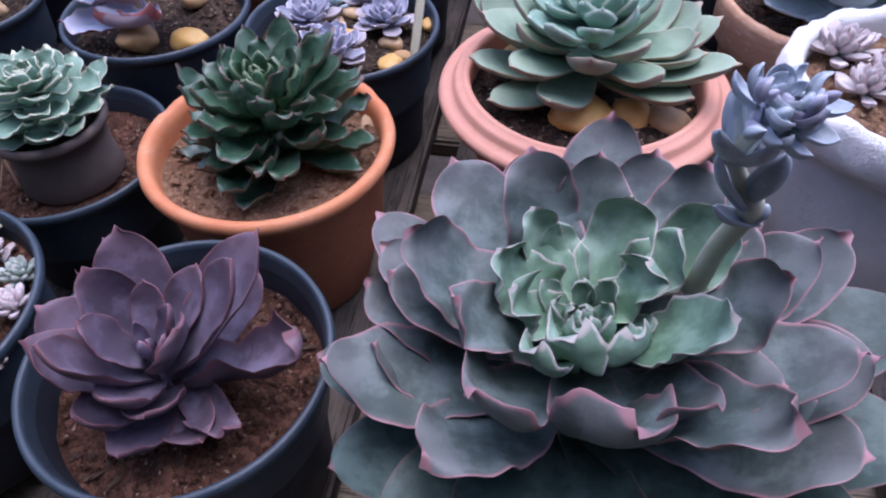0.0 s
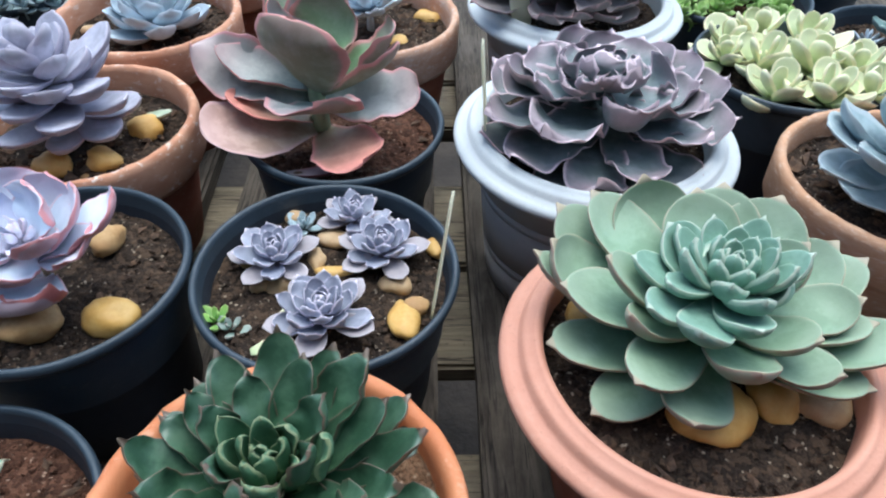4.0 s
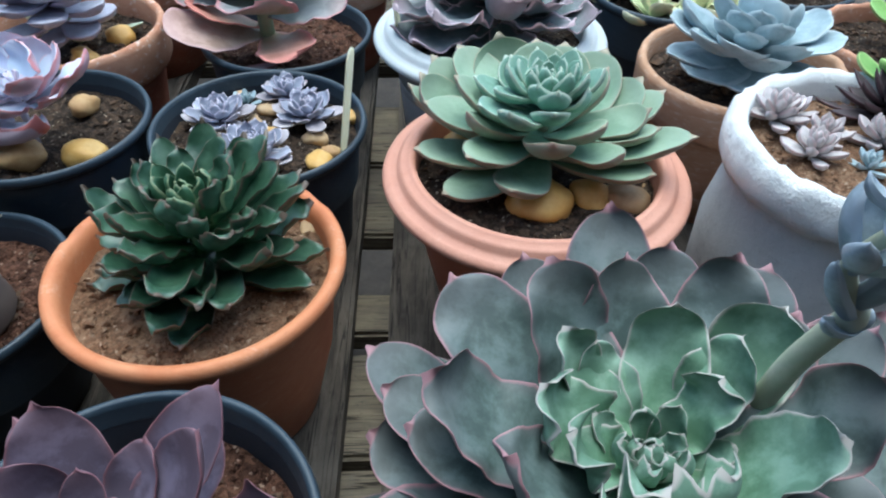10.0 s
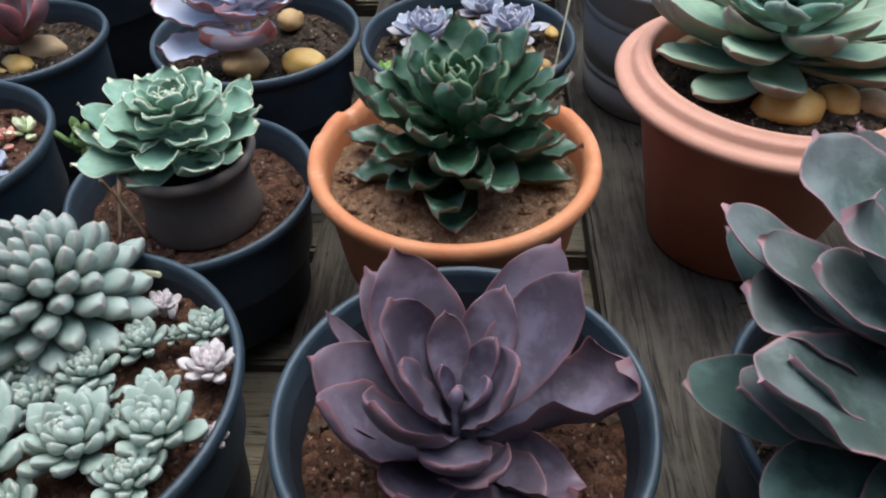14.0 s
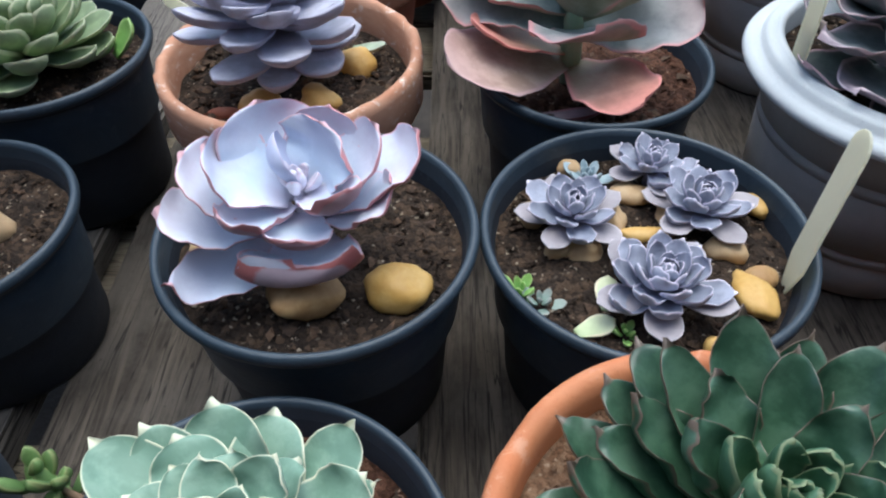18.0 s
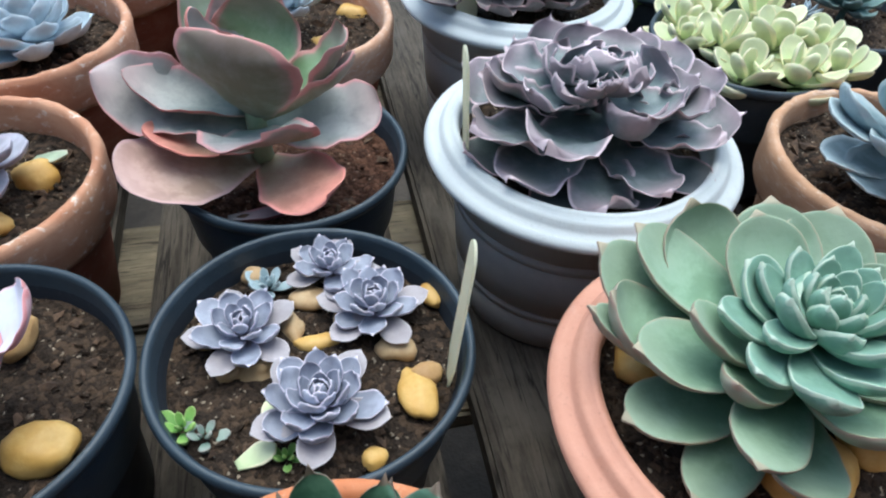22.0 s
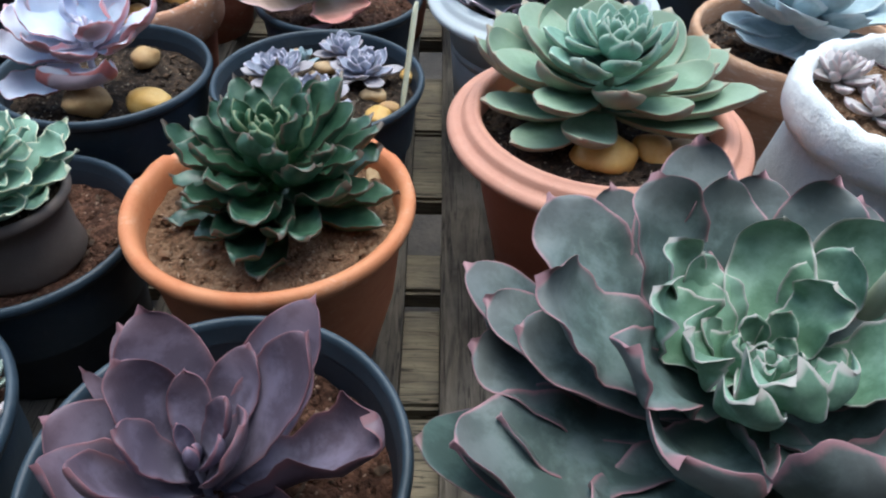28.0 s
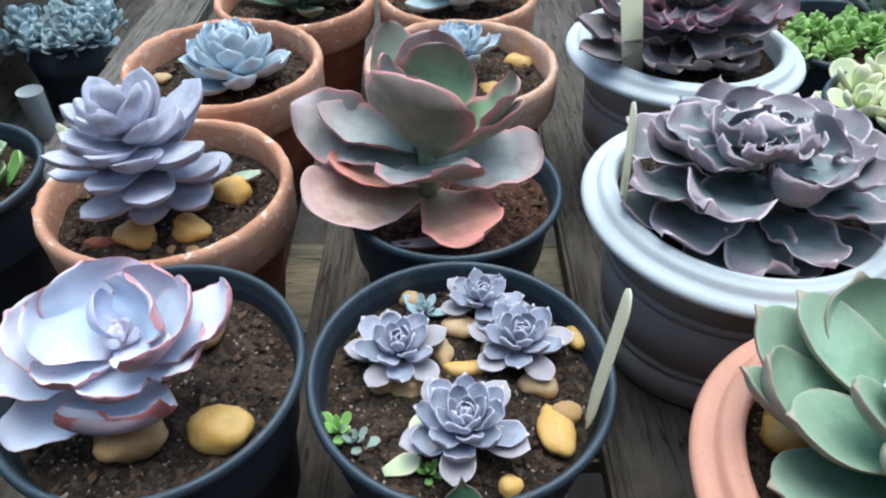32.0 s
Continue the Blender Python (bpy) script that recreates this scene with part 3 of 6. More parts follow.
    child("soil", soil_mesh(inner, dome, 0.0032, seed * 9.1, M[soil]), p, pose(0, 0, zs))
    if grit:
        tagged(child("grit", grit_mesh(inner * 0.96, grit * 3, 0.0007, 0.0024, M[soil], zs + dome * 0.5), p), kind="stuff")
        tagged(child("coarse_grit", grit_mesh(inner * 0.94, grit // 3 if kind != "clay" else grit, 0.002, 0.0042 if kind != "clay" else 0.0062, M["soil_tan" if soil == "soil_tan" else "crumb"], zs + dome * 0.4), p), kind="stuff")
    return p


def pebble(x, y, z, a, b, c, mat, label, yaw=0, group="pebbles"):
    """A rounded stone with half axes a, b, c."""
    bm = bmesh.new()
    bmesh.ops.create_icosphere(bm, subdivisions=3, radius=1)
    sd = rnd(0, 90)
    for v in bm.verts:
        d = v.co.copy()
        n = noise.noise(d * 0.9 + Vector((sd, 0, 0))) * 0.35 + noise.noise(d * 2.2 + Vector((0, sd, 0))) * 0.12
        v.co = Vector((d.x * a, d.y * b, d.z * c)) * (1 + n)
    me = bpy.data.meshes.new("pebble")
    bm.to_mesh(me)
    bm.free()
    me.materials.append(M[mat])
    for q in me.polygons:
        q.use_smooth = True
    ob = new("pebble", me)
    ob.matrix_basis = pose(x, y, z, rnd(-12, 12), rnd(-12, 12), yaw)
    return tagged(ob, label, "pebble", group)


def label_stick(base, tip, w, label, az=None):
    """A flat plastic plant label with one rounded end, from base to tip, facing the way given by the width's direction."""
    b, t = Vector(base), Vector(tip)
    up = (t - b).normalized()
    L = (t - b).length
    side = up.cross(Vector((0.25, 1, 0))).normalized()
    if az is not None:
        side = Vector((math.cos(radians(az)), math.sin(radians(az)), 0))
        side = (side - up * side.dot(up)).normalized()
    out = []
    for i in range(9):
        a = math.pi * i / 8
        out.append((math.cos(a) * w / 2, L - w / 2 + math.sin(a) * w / 2))
    out += [(-w / 2, 0.012), (0, -0.012), (w / 2, 0.012)]
    n = side.cross(up).normalized()
    verts = [b + side * q[0] + up * q[1] + n * s for s in (0.0006, -0.0006) for q in out]
    k = len(out)
    faces = [tuple(range(k)), tuple(range(2 * k - 1, k - 1, -1))] + [(i, i + k, (i + 1) % k + k, (i + 1) % k) for i in range(k)]
    ob = new("plant_label", mesh_from("plant_label", verts, faces, [M["label"]], False))
    return tagged(ob, label, "plant label", "plant labels")


# ---- bench ----
ground = new("ground", mesh_from("ground", [(-60, -60, -0.75), (60, -60, -0.75), (60, 60, -0.75), (-60, 60, -0.75)], [(0, 1, 2, 3)], [M["earth"]], False))
tagged(ground, "dark bare earth below the bench", "ground", kind="structure")


def board_mesh(lx, ly, lz, mat, wob=0.0012):
    nx, ny = 3, max(2, int(max(lx, ly) / 0.06))
    bm = bmesh.new()
    bmesh.ops.create_cube(bm, size=1)
    for v in bm.verts:
        v.co = Vector((v.co.x * lx, v.co.y * ly, v.co.z * lz))
    long_edges = [e for e in bm.edges if abs((e.verts[0].co - e.verts[1].co)[1 if ly > lx else 0]) > 1e-4 and abs((e.verts[0].co - e.verts[1].co).length) > min(lx, ly) + 1e-4]
    bmesh.ops.subdivide_edges(bm, edges=long_edges, cuts=ny)
    bmesh.ops.bevel(bm, geom=[e for e in bm.edges if len(e.link_faces) == 2 and e.calc_face_angle(0) > 1], offset=0.003, segments=2, affect="EDGES")
    sd = rnd(0, 99)
    for v in bm.verts:
        v.co.x += wob * noise.noise(Vector((v.co.y * 9 + sd, v.co.x * 20, v.co.z * 20)))
        v.co.z += wob * noise.noise(Vector((v.co.y * 7, sd + v.co.x * 15, v.co.z * 20)))
    me = bpy.data.meshes.new("board")
    bm.to_mesh(me)
    bm.free()
    me.materials.append(mat)
    return me


bench = root("bench", pose(0, 0, 0), "weathered grey-brown slatted wooden bench holding potted succulents", "bench")
# top boards run away from the camera: left edge, right edge, near end, far end
for x0, x1, y0, y1 in ((-0.73, -0.60, -0.3, 0.80), (-0.479, -0.308, -0.3, 1.25), (-0.275, -0.100, -0.3, 1.25), (-0.073, 0.020, -0.3, 1.25), (0.050, 0.20, -0.3, 1.25), (0.225, 0.375, -0.3, 1.25), (0.400, 0.57, -0.3, 1.25)):
    child("board", board_mesh(x1 - x0, y1 - y0, 0.022, M["wood"]), bench, pose((x0 + x1) / 2, (y0 + y1) / 2, -0.0113))
child("board", board_mesh(0.077, 1.55, 0.022, M["wood_grey"]), bench, pose(-0.5365, 0.475, -0.0113), "paler bleached board")
for y0, y1 in ((-0.26, -0.17), (-0.14, -0.05), (-0.02, 0.07), (0.09, 0.17), (0.185, 0.275), (0.282, 0.370), (0.388, 0.432), (0.503, 0.606), (0.612, 0.722), (0.82, 0.91), (0.918, 1.01), (1.08, 1.17)):
    child("cross_board", board_mesh(1.27 if y0 < 0.75 else 1.12, y1 - y0, 0.02, M["wood_low"]), bench, pose(-0.09 if y0 < 0.75 else -0.02, (y0 + y1) / 2, -0.0335, 0, 0, rnd(-0.5, 0.5)))
for x in (-0.6, 0.42):
    for y in (-0.2, 1.15):
        child("leg", board_mesh(0.06, 0.06, 0.7, M["wood"]), bench, pose(x, y, -0.3955))

# pale concrete pavement beyond the bench
slab = new("pavement", mesh_from("pavement", [(x, y, z) for x in (0.9, 12.0) for y in (2.75, 12.0) for z in (-0.76, -0.70)], [(0, 1, 3, 2), (4, 6, 7, 5), (0, 4, 5, 1), (2, 3, 7, 6), (1, 5, 7, 3), (0, 2, 6, 4)], [M["concrete"]], False))
tagged(slab, "pale concrete pavement beyond the bench", "pavement", kind="structure")

# unseen plain wall added behind the camera; blocks sky light from the near pots
wall = new("wall_south", mesh_from("wall_south", [(x, y, z) for x in (-4, 4) for y in (-0.60, -0.70) for z in (-0.75, 1.8)], [(0, 1, 3, 2), (4, 6, 7, 5), (0, 4, 5, 1), (2, 3, 7, 6), (1, 5, 7, 3), (0, 2, 6, 4)], [M["earth"]], False))
tagged(wall, "unseen plain dark wall added behind the camera to shade the near pots", "wall", kind="structure")

# lower shelf beside the bench
shelf = root("lower_shelf", pose(0, 0, 0), "low dark plank shelf beside the bench", "shelf")
for i in range(5):
    child("board", board_mesh(0.14, 1.5, 0.022, M["wood"]), shelf, pose(-0.66 - i * 0.15, 1.5, -0.212))
for i in range(4):
    child("side_board", board_mesh(0.022, 1.5, 0.085, M["wood"]), shelf, pose(-0.86, 1.5, -0.15 + i * 0.095))
for x in (-0.62, -1.25):
    for y in (0.85, 2.15):
        child("leg", board_mesh(0.05, 0.05, 0.53, M["wood"]), shelf, pose(x, y, -0.488))


# ---- pots and plants ----
POTS = dict(
    mini=pot("black", -0.166, 0.475, 0.112, 0.078, "black plastic pot of small lilac rosettes", seed=1),
    kal=pot("black", -0.1694, 0.6335, 0.108, 0.0762, "black plastic pot with red soil", "soil_red", seed=2),
    white=pot("moulded", 0.0094, 0.5905, 0.1353, 0.098, "grey plastic pot with a moulded white rim", seed=3, r2=0.066),
    green=pot("moulded", 0.0235, 0.3943, 0.137, 0.0965, "brown plastic pot with a moulded peach rim", seed=4, body="peach_body", rim="peach", r2=0.052),
    agave=pot("clay", -0.3561, 0.6225, 0.117, 0.0815, "terracotta pot with limed rim", soil_drop=0.022, seed=5),
    wfar=pot("moulded", 0.0301, 0.8055, 0.1317, 0.0986, "grey plastic pot with a moulded white rim", seed=6, r2=0.066),
    tan=pot("clay", 0.2105, 0.546, 0.1225, 0.083, "tan clay pot with a thick rim", seed=7, body="tan", rim="tan"),
    blu=pot("clay", -0.3573, 0.793, 0.1195, 0.0822, "terracotta pot with flaking limed rim", soil_drop=0.022, seed=8),
    wst=pot("clay", -0.1583, 0.797, 0.1165, 0.0825, "pale limed terracotta pot", soil_drop=0.022, seed=9, rim="clay_mid"),
    orange=pot("bowl", -0.17, 0.3177, 0.125, 0.0805, "orange clay bowl pot with a rounded chipped rim", "soil_tan", seed=10, r2=0.050, body="orange_body"),
    purple=pot("black", -0.1604, 0.158, 0.1225, 0.0751, "black plastic pot with brown soil", "soil_red", 0.028, seed=11),
    gg=pot("black", -0.325, 0.3215, 0.096, 0.073, "black plastic pot half filled with red-brown soil", "soil_red", 0.02, seed=12),
    sed=pot("black", -0.3357, 0.1646, 0.1135, 0.083, "black plastic pot crowded with pale succulents", "soil_red", seed=13),
    lav=pot("black", -0.319, 0.4712, 0.1165, 0.0752, "black plastic pot with dark soil", seed=14),
    p5=pot("black", -0.4885, 0.328, 0.115, 0.0763, "black plastic pot with red-brown soil and cuttings", "soil_red", seed=15),
    red=pot("black", -0.518, 0.492, 0.0985, 0.0685, "black plastic pot with pebbles", seed=16),
    semp=pot("black", -0.523, 0.636, 0.112, 0.073, "black plastic pot holding an olive rosette", seed=17),
    cement=pot("cement", 0.2229, 0.3836, 0.16, 0.085, "rough grey cement pot with a flaking white painted rim", "soil_tan", seed=18, r2=0.077),
    yel=pot("black", 0.194, 0.706, 0.119, 0.078, "black plastic pot full of lime sprigs", seed=19),
    clump=pot("black", 0.201, 0.864, 0.11, 0.078, "black plastic pot with red-brown soil", "soil_red", seed=20),
    far1=pot("clay", -0.3243, 0.953, 0.11, 0.0808, "terracotta pot with flaking rim", soil_drop=0.022, seed=21),
    far2=pot("clay", -0.1575, 0.963, 0.11, 0.0815, "terracotta pot with flaking rim", soil_drop=0.022, seed=22),
    small=pot("black", 0.342, 0.782, 0.10, 0.077, "black plastic pot at the bench side", seed=23),
    back=pot("black", 0.175, 1.026, 0.11, 0.078, "black plastic pot at the back of the bench", "soil_red", seed=25),
    sage=pot("black", 0.318, 0.976, 0.10, 0.080, "black plastic pot of pale sage sprigs", "soil_red", seed=26),
    side=pot("clay", 0.405, 0.640, 0.10, 0.080, "terracotta pot at the side of the bench", seed=28),
    low=pot("black", -0.760, 1.285, -0.075, 0.075, "black plastic pot on the lower shelf", seed=29, bottom=-0.2),
    big=pot("black", 0.03, 0.17, 0.10, 0.08, "black plastic pot under a wide rosette", seed=24),
)

# the orange bowl's rim is chipped
for rim in [o for o in POTS["orange"].children if o.name.startswith("rim")]:
    for v in rim.data.vertices:
        for az, deep, span in ((-224, 0.0032, 4.0), (-203, 0.0015, 2.5), (-280, 0.0026, 3.0), (-330, 0.002, 3.0)):
            off = (math.degrees(math.atan2(v.co.y, v.co.x)) - az) % 360
            off = min(off, 360 - off)
            if off < span * 1.6:
                v.co.z -= deep * max(0.0, 1 - (off / (span * 1.6)) ** 4) * (1 if v.co.z > 0.115 else 0)

# leaf skins
LM = {}
LM["big"] = leaf_mat("grey_green_leaf", (0.074, 0.128, 0.104), (0.112, 0.150, 0.142), (0.35, 0.185, 0.205), (0.085, 0.18, 0.115), bloom=(0.24, 0.29, 0.295), bloom_f=0.45, mottle=0.7, edge=0.94, vary=0.45, flush=(0.135, 0.135, 0.135))
# darker green for the lowest leaves, with the shade under the rosette in the colour
LM["big_shade"] = leaf_mat("shaded_grey_green_leaf", (0.036, 0.080, 0.062), (0.055, 0.092, 0.082), (0.20, 0.11, 0.115), (0.045, 0.088, 0.060), bloom=(0.12, 0.175, 0.16), bloom_f=0.4, mottle=0.6, edge=0.965, vary=0.4)
LM["big_core"] = leaf_mat("fresh_core_leaf", (0.125, 0.265, 0.14), (0.165, 0.275, 0.195), (0.46, 0.42, 0.39), (0.24, 0.46, 0.22), bloom=(0.34, 0.46, 0.38), bloom_f=0.45, mottle=0.5, edge=0.93)
LM["purple"] = leaf_mat("purple_leaf", (0.125, 0.105, 0.150), (0.128, 0.095, 0.130), (0.21, 0.10, 0.12), (0.16, 0.15, 0.20), bloom=(0.27, 0.235, 0.33), bloom_f=0.45, mottle=0.45, edge=0.935, flush=(0.145, 0.090, 0.110))
LM["purple_c"] = leaf_mat("pale_purple_leaf", (0.15, 0.14, 0.21), (0.16, 0.13, 0.19), (0.32, 0.16, 0.20), (0.18, 0.18, 0.24), bloom=(0.30, 0.27, 0.38), bloom_f=0.4, edge=0.92)
LM["dkgreen"] = leaf_mat("dark_green_leaf", (0.042, 0.118, 0.057), (0.040, 0.098, 0.059), (0.152, 0.102, 0.076), (0.092, 0.228, 0.082), edge=0.94, rough=0.34, bloom=(0.132, 0.216, 0.143), bloom_f=0.4, spec=0.55, mottle=0.55, vary=0.4)
LM["dkgreen_c"] = leaf_mat("fresh_green_core_leaf", (0.067, 0.176, 0.074), (0.061, 0.154, 0.084), (0.242, 0.286, 0.158), (0.145, 0.330, 0.099), edge=0.92, rough=0.40, bloom=(0.194, 0.297, 0.188), bloom_f=0.35, spec=0.5, mottle=0.4)
LM["jade"] = leaf_mat("jade_leaf", (0.188, 0.340, 0.216), (0.280, 0.396, 0.272), (0.383, 0.316, 0.231), (0.183, 0.356, 0.246), edge=0.965, bloom=(0.416, 0.554, 0.448), bloom_f=0.25, mottle=0.25, sss=0.05, vary=0.15, flush=(0.302, 0.381, 0.281))
LM["jade_core"] = leaf_mat("jade_core_leaf", (0.201, 0.368, 0.284), (0.228, 0.383, 0.296), (0.505, 0.576, 0.481), (0.186, 0.351, 0.273), edge=0.93, bloom=(0.421, 0.559, 0.497), bloom_f=0.25, mottle=0.3, sss=0.05, vary=0.2)
LM["jade_u"] = leaf_mat("jade_leaf_underside", (0.22, 0.37, 0.26), (0.31, 0.35, 0.26), (0.44, 0.30, 0.24), edge=0.965, mottle=0.3, flush=(0.35, 0.31, 0.24))
LM["lav"] = leaf_mat("lavender_leaf", (0.60, 0.74, 0.89), (0.70, 0.68, 0.80), (0.72, 0.42, 0.46), (0.76, 0.71, 0.83), edge=0.955, bloom=(0.72, 0.82, 0.93), bloom_f=0.4, mottle=0.1, vary=0.08)
LM["lav_c"] = leaf_mat("pale_core_leaf", (0.78, 0.72, 0.82), (0.80, 0.77, 0.86), (0.80, 0.62, 0.70), edge=0.97, bloom=(0.82, 0.85, 0.92), bloom_f=0.4, mottle=0.08, vary=0.05)
LM["lav_r"] = leaf_mat("red_backed_leaf", (0.68, 0.58, 0.66), (0.66, 0.50, 0.56), (0.60, 0.18, 0.17), edge=0.72, bloom=(0.72, 0.60, 0.66), mottle=0.15, vary=0.05)
LM["lav_b"] = leaf_mat("bluish_inner_leaf", (0.50, 0.55, 0.74), (0.54, 0.57, 0.75), (0.60, 0.55, 0.70), edge=0.97, mottle=0.1, vary=0.05)
LM["lav_u"] = leaf_mat("lavender_leaf_underside", (0.60, 0.52, 0.62), (0.64, 0.38, 0.42), (0.66, 0.28, 0.29), edge=0.8, mottle=0.2)
LM["kal"] = leaf_mat("grey_pink_leaf", (0.17, 0.25, 0.13), (0.26, 0.24, 0.18), (0.58, 0.26, 0.25), (0.18, 0.30, 0.16), edge=0.87, bloom=(0.38, 0.34, 0.30), bloom_f=0.2, mottle=0.3, vary=0.12, flush=(0.34, 0.20, 0.17))
LM["kal_e"] = leaf_mat("pinkish_grey_leaf", (0.29, 0.355, 0.34), (0.38, 0.36, 0.36), (0.66, 0.33, 0.34), (0.24, 0.36, 0.32), edge=0.90, bloom=(0.50, 0.49, 0.50), bloom_f=0.4, mottle=0.3, vary=0.1, flush=(0.50, 0.37, 0.37))
LM["kal_g"] = leaf_mat("grey_green_paddle_leaf", (0.19, 0.35, 0.16), (0.25, 0.32, 0.235), (0.60, 0.29, 0.28), (0.18, 0.41, 0.14), edge=0.88, bloom=(0.36, 0.41, 0.37), bloom_f=0.3, mottle=0.3, vary=0.1, flush=(0.36, 0.28, 0.26))
LM["kal_u"] = leaf_mat("grey_olive_underside", (0.265, 0.285, 0.18), (0.29, 0.28, 0.20), (0.64, 0.30, 0.29), edge=0.87, mottle=0.3, flush=(0.42, 0.28, 0.25))
LM["kal_p"] = leaf_mat("pink_aged_leaf", (0.44, 0.31, 0.20), (0.78, 0.32, 0.26), (0.82, 0.34, 0.30), (0.30, 0.28, 0.16), edge=0.90, bloom=(0.70, 0.40, 0.34), flush=(0.80, 0.33, 0.28))
LM["kal_l"] = leaf_mat("mauve_aged_leaf", (0.44, 0.34, 0.25), (0.58, 0.38, 0.33), (0.62, 0.42, 0.42), (0.32, 0.30, 0.19), edge=0.90, bloom=(0.58, 0.46, 0.43), bloom_f=0.35, flush=(0.56, 0.38, 0.36))
LM["agave"] = leaf_mat("grey_lilac_leaf", (0.504, 0.516, 0.624), (0.564, 0.564, 0.672), (0.480, 0.456, 0.552), (0.600, 0.552, 0.648), bloom=(0.696, 0.696, 0.804), bloom_f=0.45, mottle=0.35)
LM["dark"] = leaf_mat("dusky_leaf", (0.165, 0.235, 0.245), (0.205, 0.245, 0.255), (0.78, 0.64, 0.69), (0.15, 0.245, 0.245), edge=0.905, bloom=(0.38, 0.40, 0.44), bloom_f=0.35, mottle=0.35, flush=(0.37, 0.265, 0.31))
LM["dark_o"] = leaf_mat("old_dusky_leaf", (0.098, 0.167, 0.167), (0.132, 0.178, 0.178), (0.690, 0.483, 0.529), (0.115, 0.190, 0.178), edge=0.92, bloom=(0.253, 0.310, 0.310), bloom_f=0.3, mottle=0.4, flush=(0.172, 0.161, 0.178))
LM["mint"] = leaf_mat("mint_leaf", (0.181, 0.334, 0.248), (0.229, 0.373, 0.276), (0.724, 0.716, 0.533), (0.468, 0.620, 0.459), edge=0.93, bloom=(0.480, 0.600, 0.488), bloom_f=0.3, mottle=0.3)
LM["loose"] = leaf_mat("dull_green_leaf", (0.38, 0.48, 0.33), (0.48, 0.56, 0.42), (0.5, 0.5, 0.38), bloom=(0.6, 0.66, 0.55))
LM["slate"] = leaf_mat("blue_grey_leaf", (0.322, 0.437, 0.471), (0.380, 0.483, 0.529), (0.483, 0.552, 0.575), bloom=(0.529, 0.632, 0.690), bloom_f=0.35, mottle=0.3)
LM["slate_d"] = leaf_mat("dusty_blue_bract", (0.288, 0.372, 0.420), (0.348, 0.420, 0.492), (0.432, 0.492, 0.564), bloom=(0.576, 0.636, 0.744), bloom_f=0.5, mottle=0.5)
LM["agave_d"] = leaf_mat("lilac_bract", (0.372, 0.384, 0.504), (0.420, 0.432, 0.564), (0.504, 0.504, 0.624), bloom=(0.600, 0.600, 0.744), bloom_f=0.5, mottle=0.4)
LM["ice"] = leaf_mat("ice_blue_leaf", (0.52, 0.62, 0.70), (0.54, 0.64, 0.72), (0.62, 0.7, 0.78), bloom=(0.66, 0.74, 0.82), bloom_f=0.4, mottle=0.25)
LM["lilac"] = leaf_mat("lilac_leaf", (0.319, 0.353, 0.442), (0.358, 0.375, 0.470), (0.806, 0.739, 0.851), (0.448, 0.403, 0.526), edge=0.925, bloom=(0.560, 0.582, 0.694), bloom_f=0.35, mottle=0.35)
LM["lilac_o"] = leaf_mat("aged_lilac_leaf", (0.40, 0.36, 0.39), (0.45, 0.41, 0.44), (0.60, 0.55, 0.58), edge=0.94, bloom=(0.56, 0.53, 0.56), mottle=0.4)
LM["pale"] = leaf_mat("pale_sage_leaf", (0.245, 0.355, 0.30), (0.36, 0.40, 0.36), (0.50, 0.40, 0.36), (0.28, 0.42, 0.31), edge=0.97, bloom=(0.40, 0.48, 0.44), bloom_f=0.3, mottle=0.35, vary=0.35)
LM["pale_c"] = leaf_mat("pale_green_heart_leaf", (0.29, 0.40, 0.335), (0.38, 0.44, 0.385), (0.52, 0.46, 0.40), edge=0.97, bloom=(0.45, 0.53, 0.48), bloom_f=0.3, mottle=0.3)
LM["rose"] = leaf_mat("pale_pink_leaf", (0.62, 0.60, 0.60), (0.64, 0.58, 0.575), (0.60, 0.47, 0.47), bloom=(0.74, 0.73, 0.73))
LM["semp"] = leaf_mat("olive_green_leaf", (0.193, 0.292, 0.146), (0.284, 0.367, 0.194), (0.476, 0.497, 0.321), (0.249, 0.356, 0.233), edge=0.86, bloom=(0.408, 0.475, 0.321))
LM["red"] = leaf_mat("wine_leaf", (0.25, 0.19, 0.205), (0.25, 0.155, 0.175), (0.32, 0.12, 0.135), (0.28, 0.26, 0.25), bloom=(0.38, 0.31, 0.33))
LM["red_u"] = leaf_mat("wine_leaf_underside", (0.27, 0.15, 0.165), (0.29, 0.135, 0.15), (0.36, 0.11, 0.115), bloom=(0.36, 0.22, 0.23))
LM["lime"] = leaf_mat("lime_leaf", (0.554, 0.655, 0.368), (0.746, 0.774, 0.507), (0.846, 0.785, 0.553), bloom=(0.846, 0.882, 0.714), sss=0.05, mottle=0.15)
LM["fresh"] = leaf_mat("fresh_green_leaf", (0.17, 0.38, 0.08), (0.30, 0.52, 0.13), (0.4, 0.55, 0.2), bloom=(0.45, 0.62, 0.3), mottle=0.3)
LM["mat"] = leaf_mat("yellow_green_leaf", (0.26, 0.50, 0.12), (0.46, 0.66, 0.22), (0.5, 0.65, 0.28), bloom=(0.60, 0.74, 0.42), mottle=0.3)
LM["wine"] = leaf_mat("dark_wine_leaf", (0.169, 0.162, 0.182), (0.203, 0.169, 0.203), (0.540, 0.243, 0.297), (0.176, 0.243, 0.189), edge=0.93, bloom=(0.405, 0.365, 0.432), bloom_f=0.35, mottle=0.35, flush=(0.223, 0.142, 0.182))
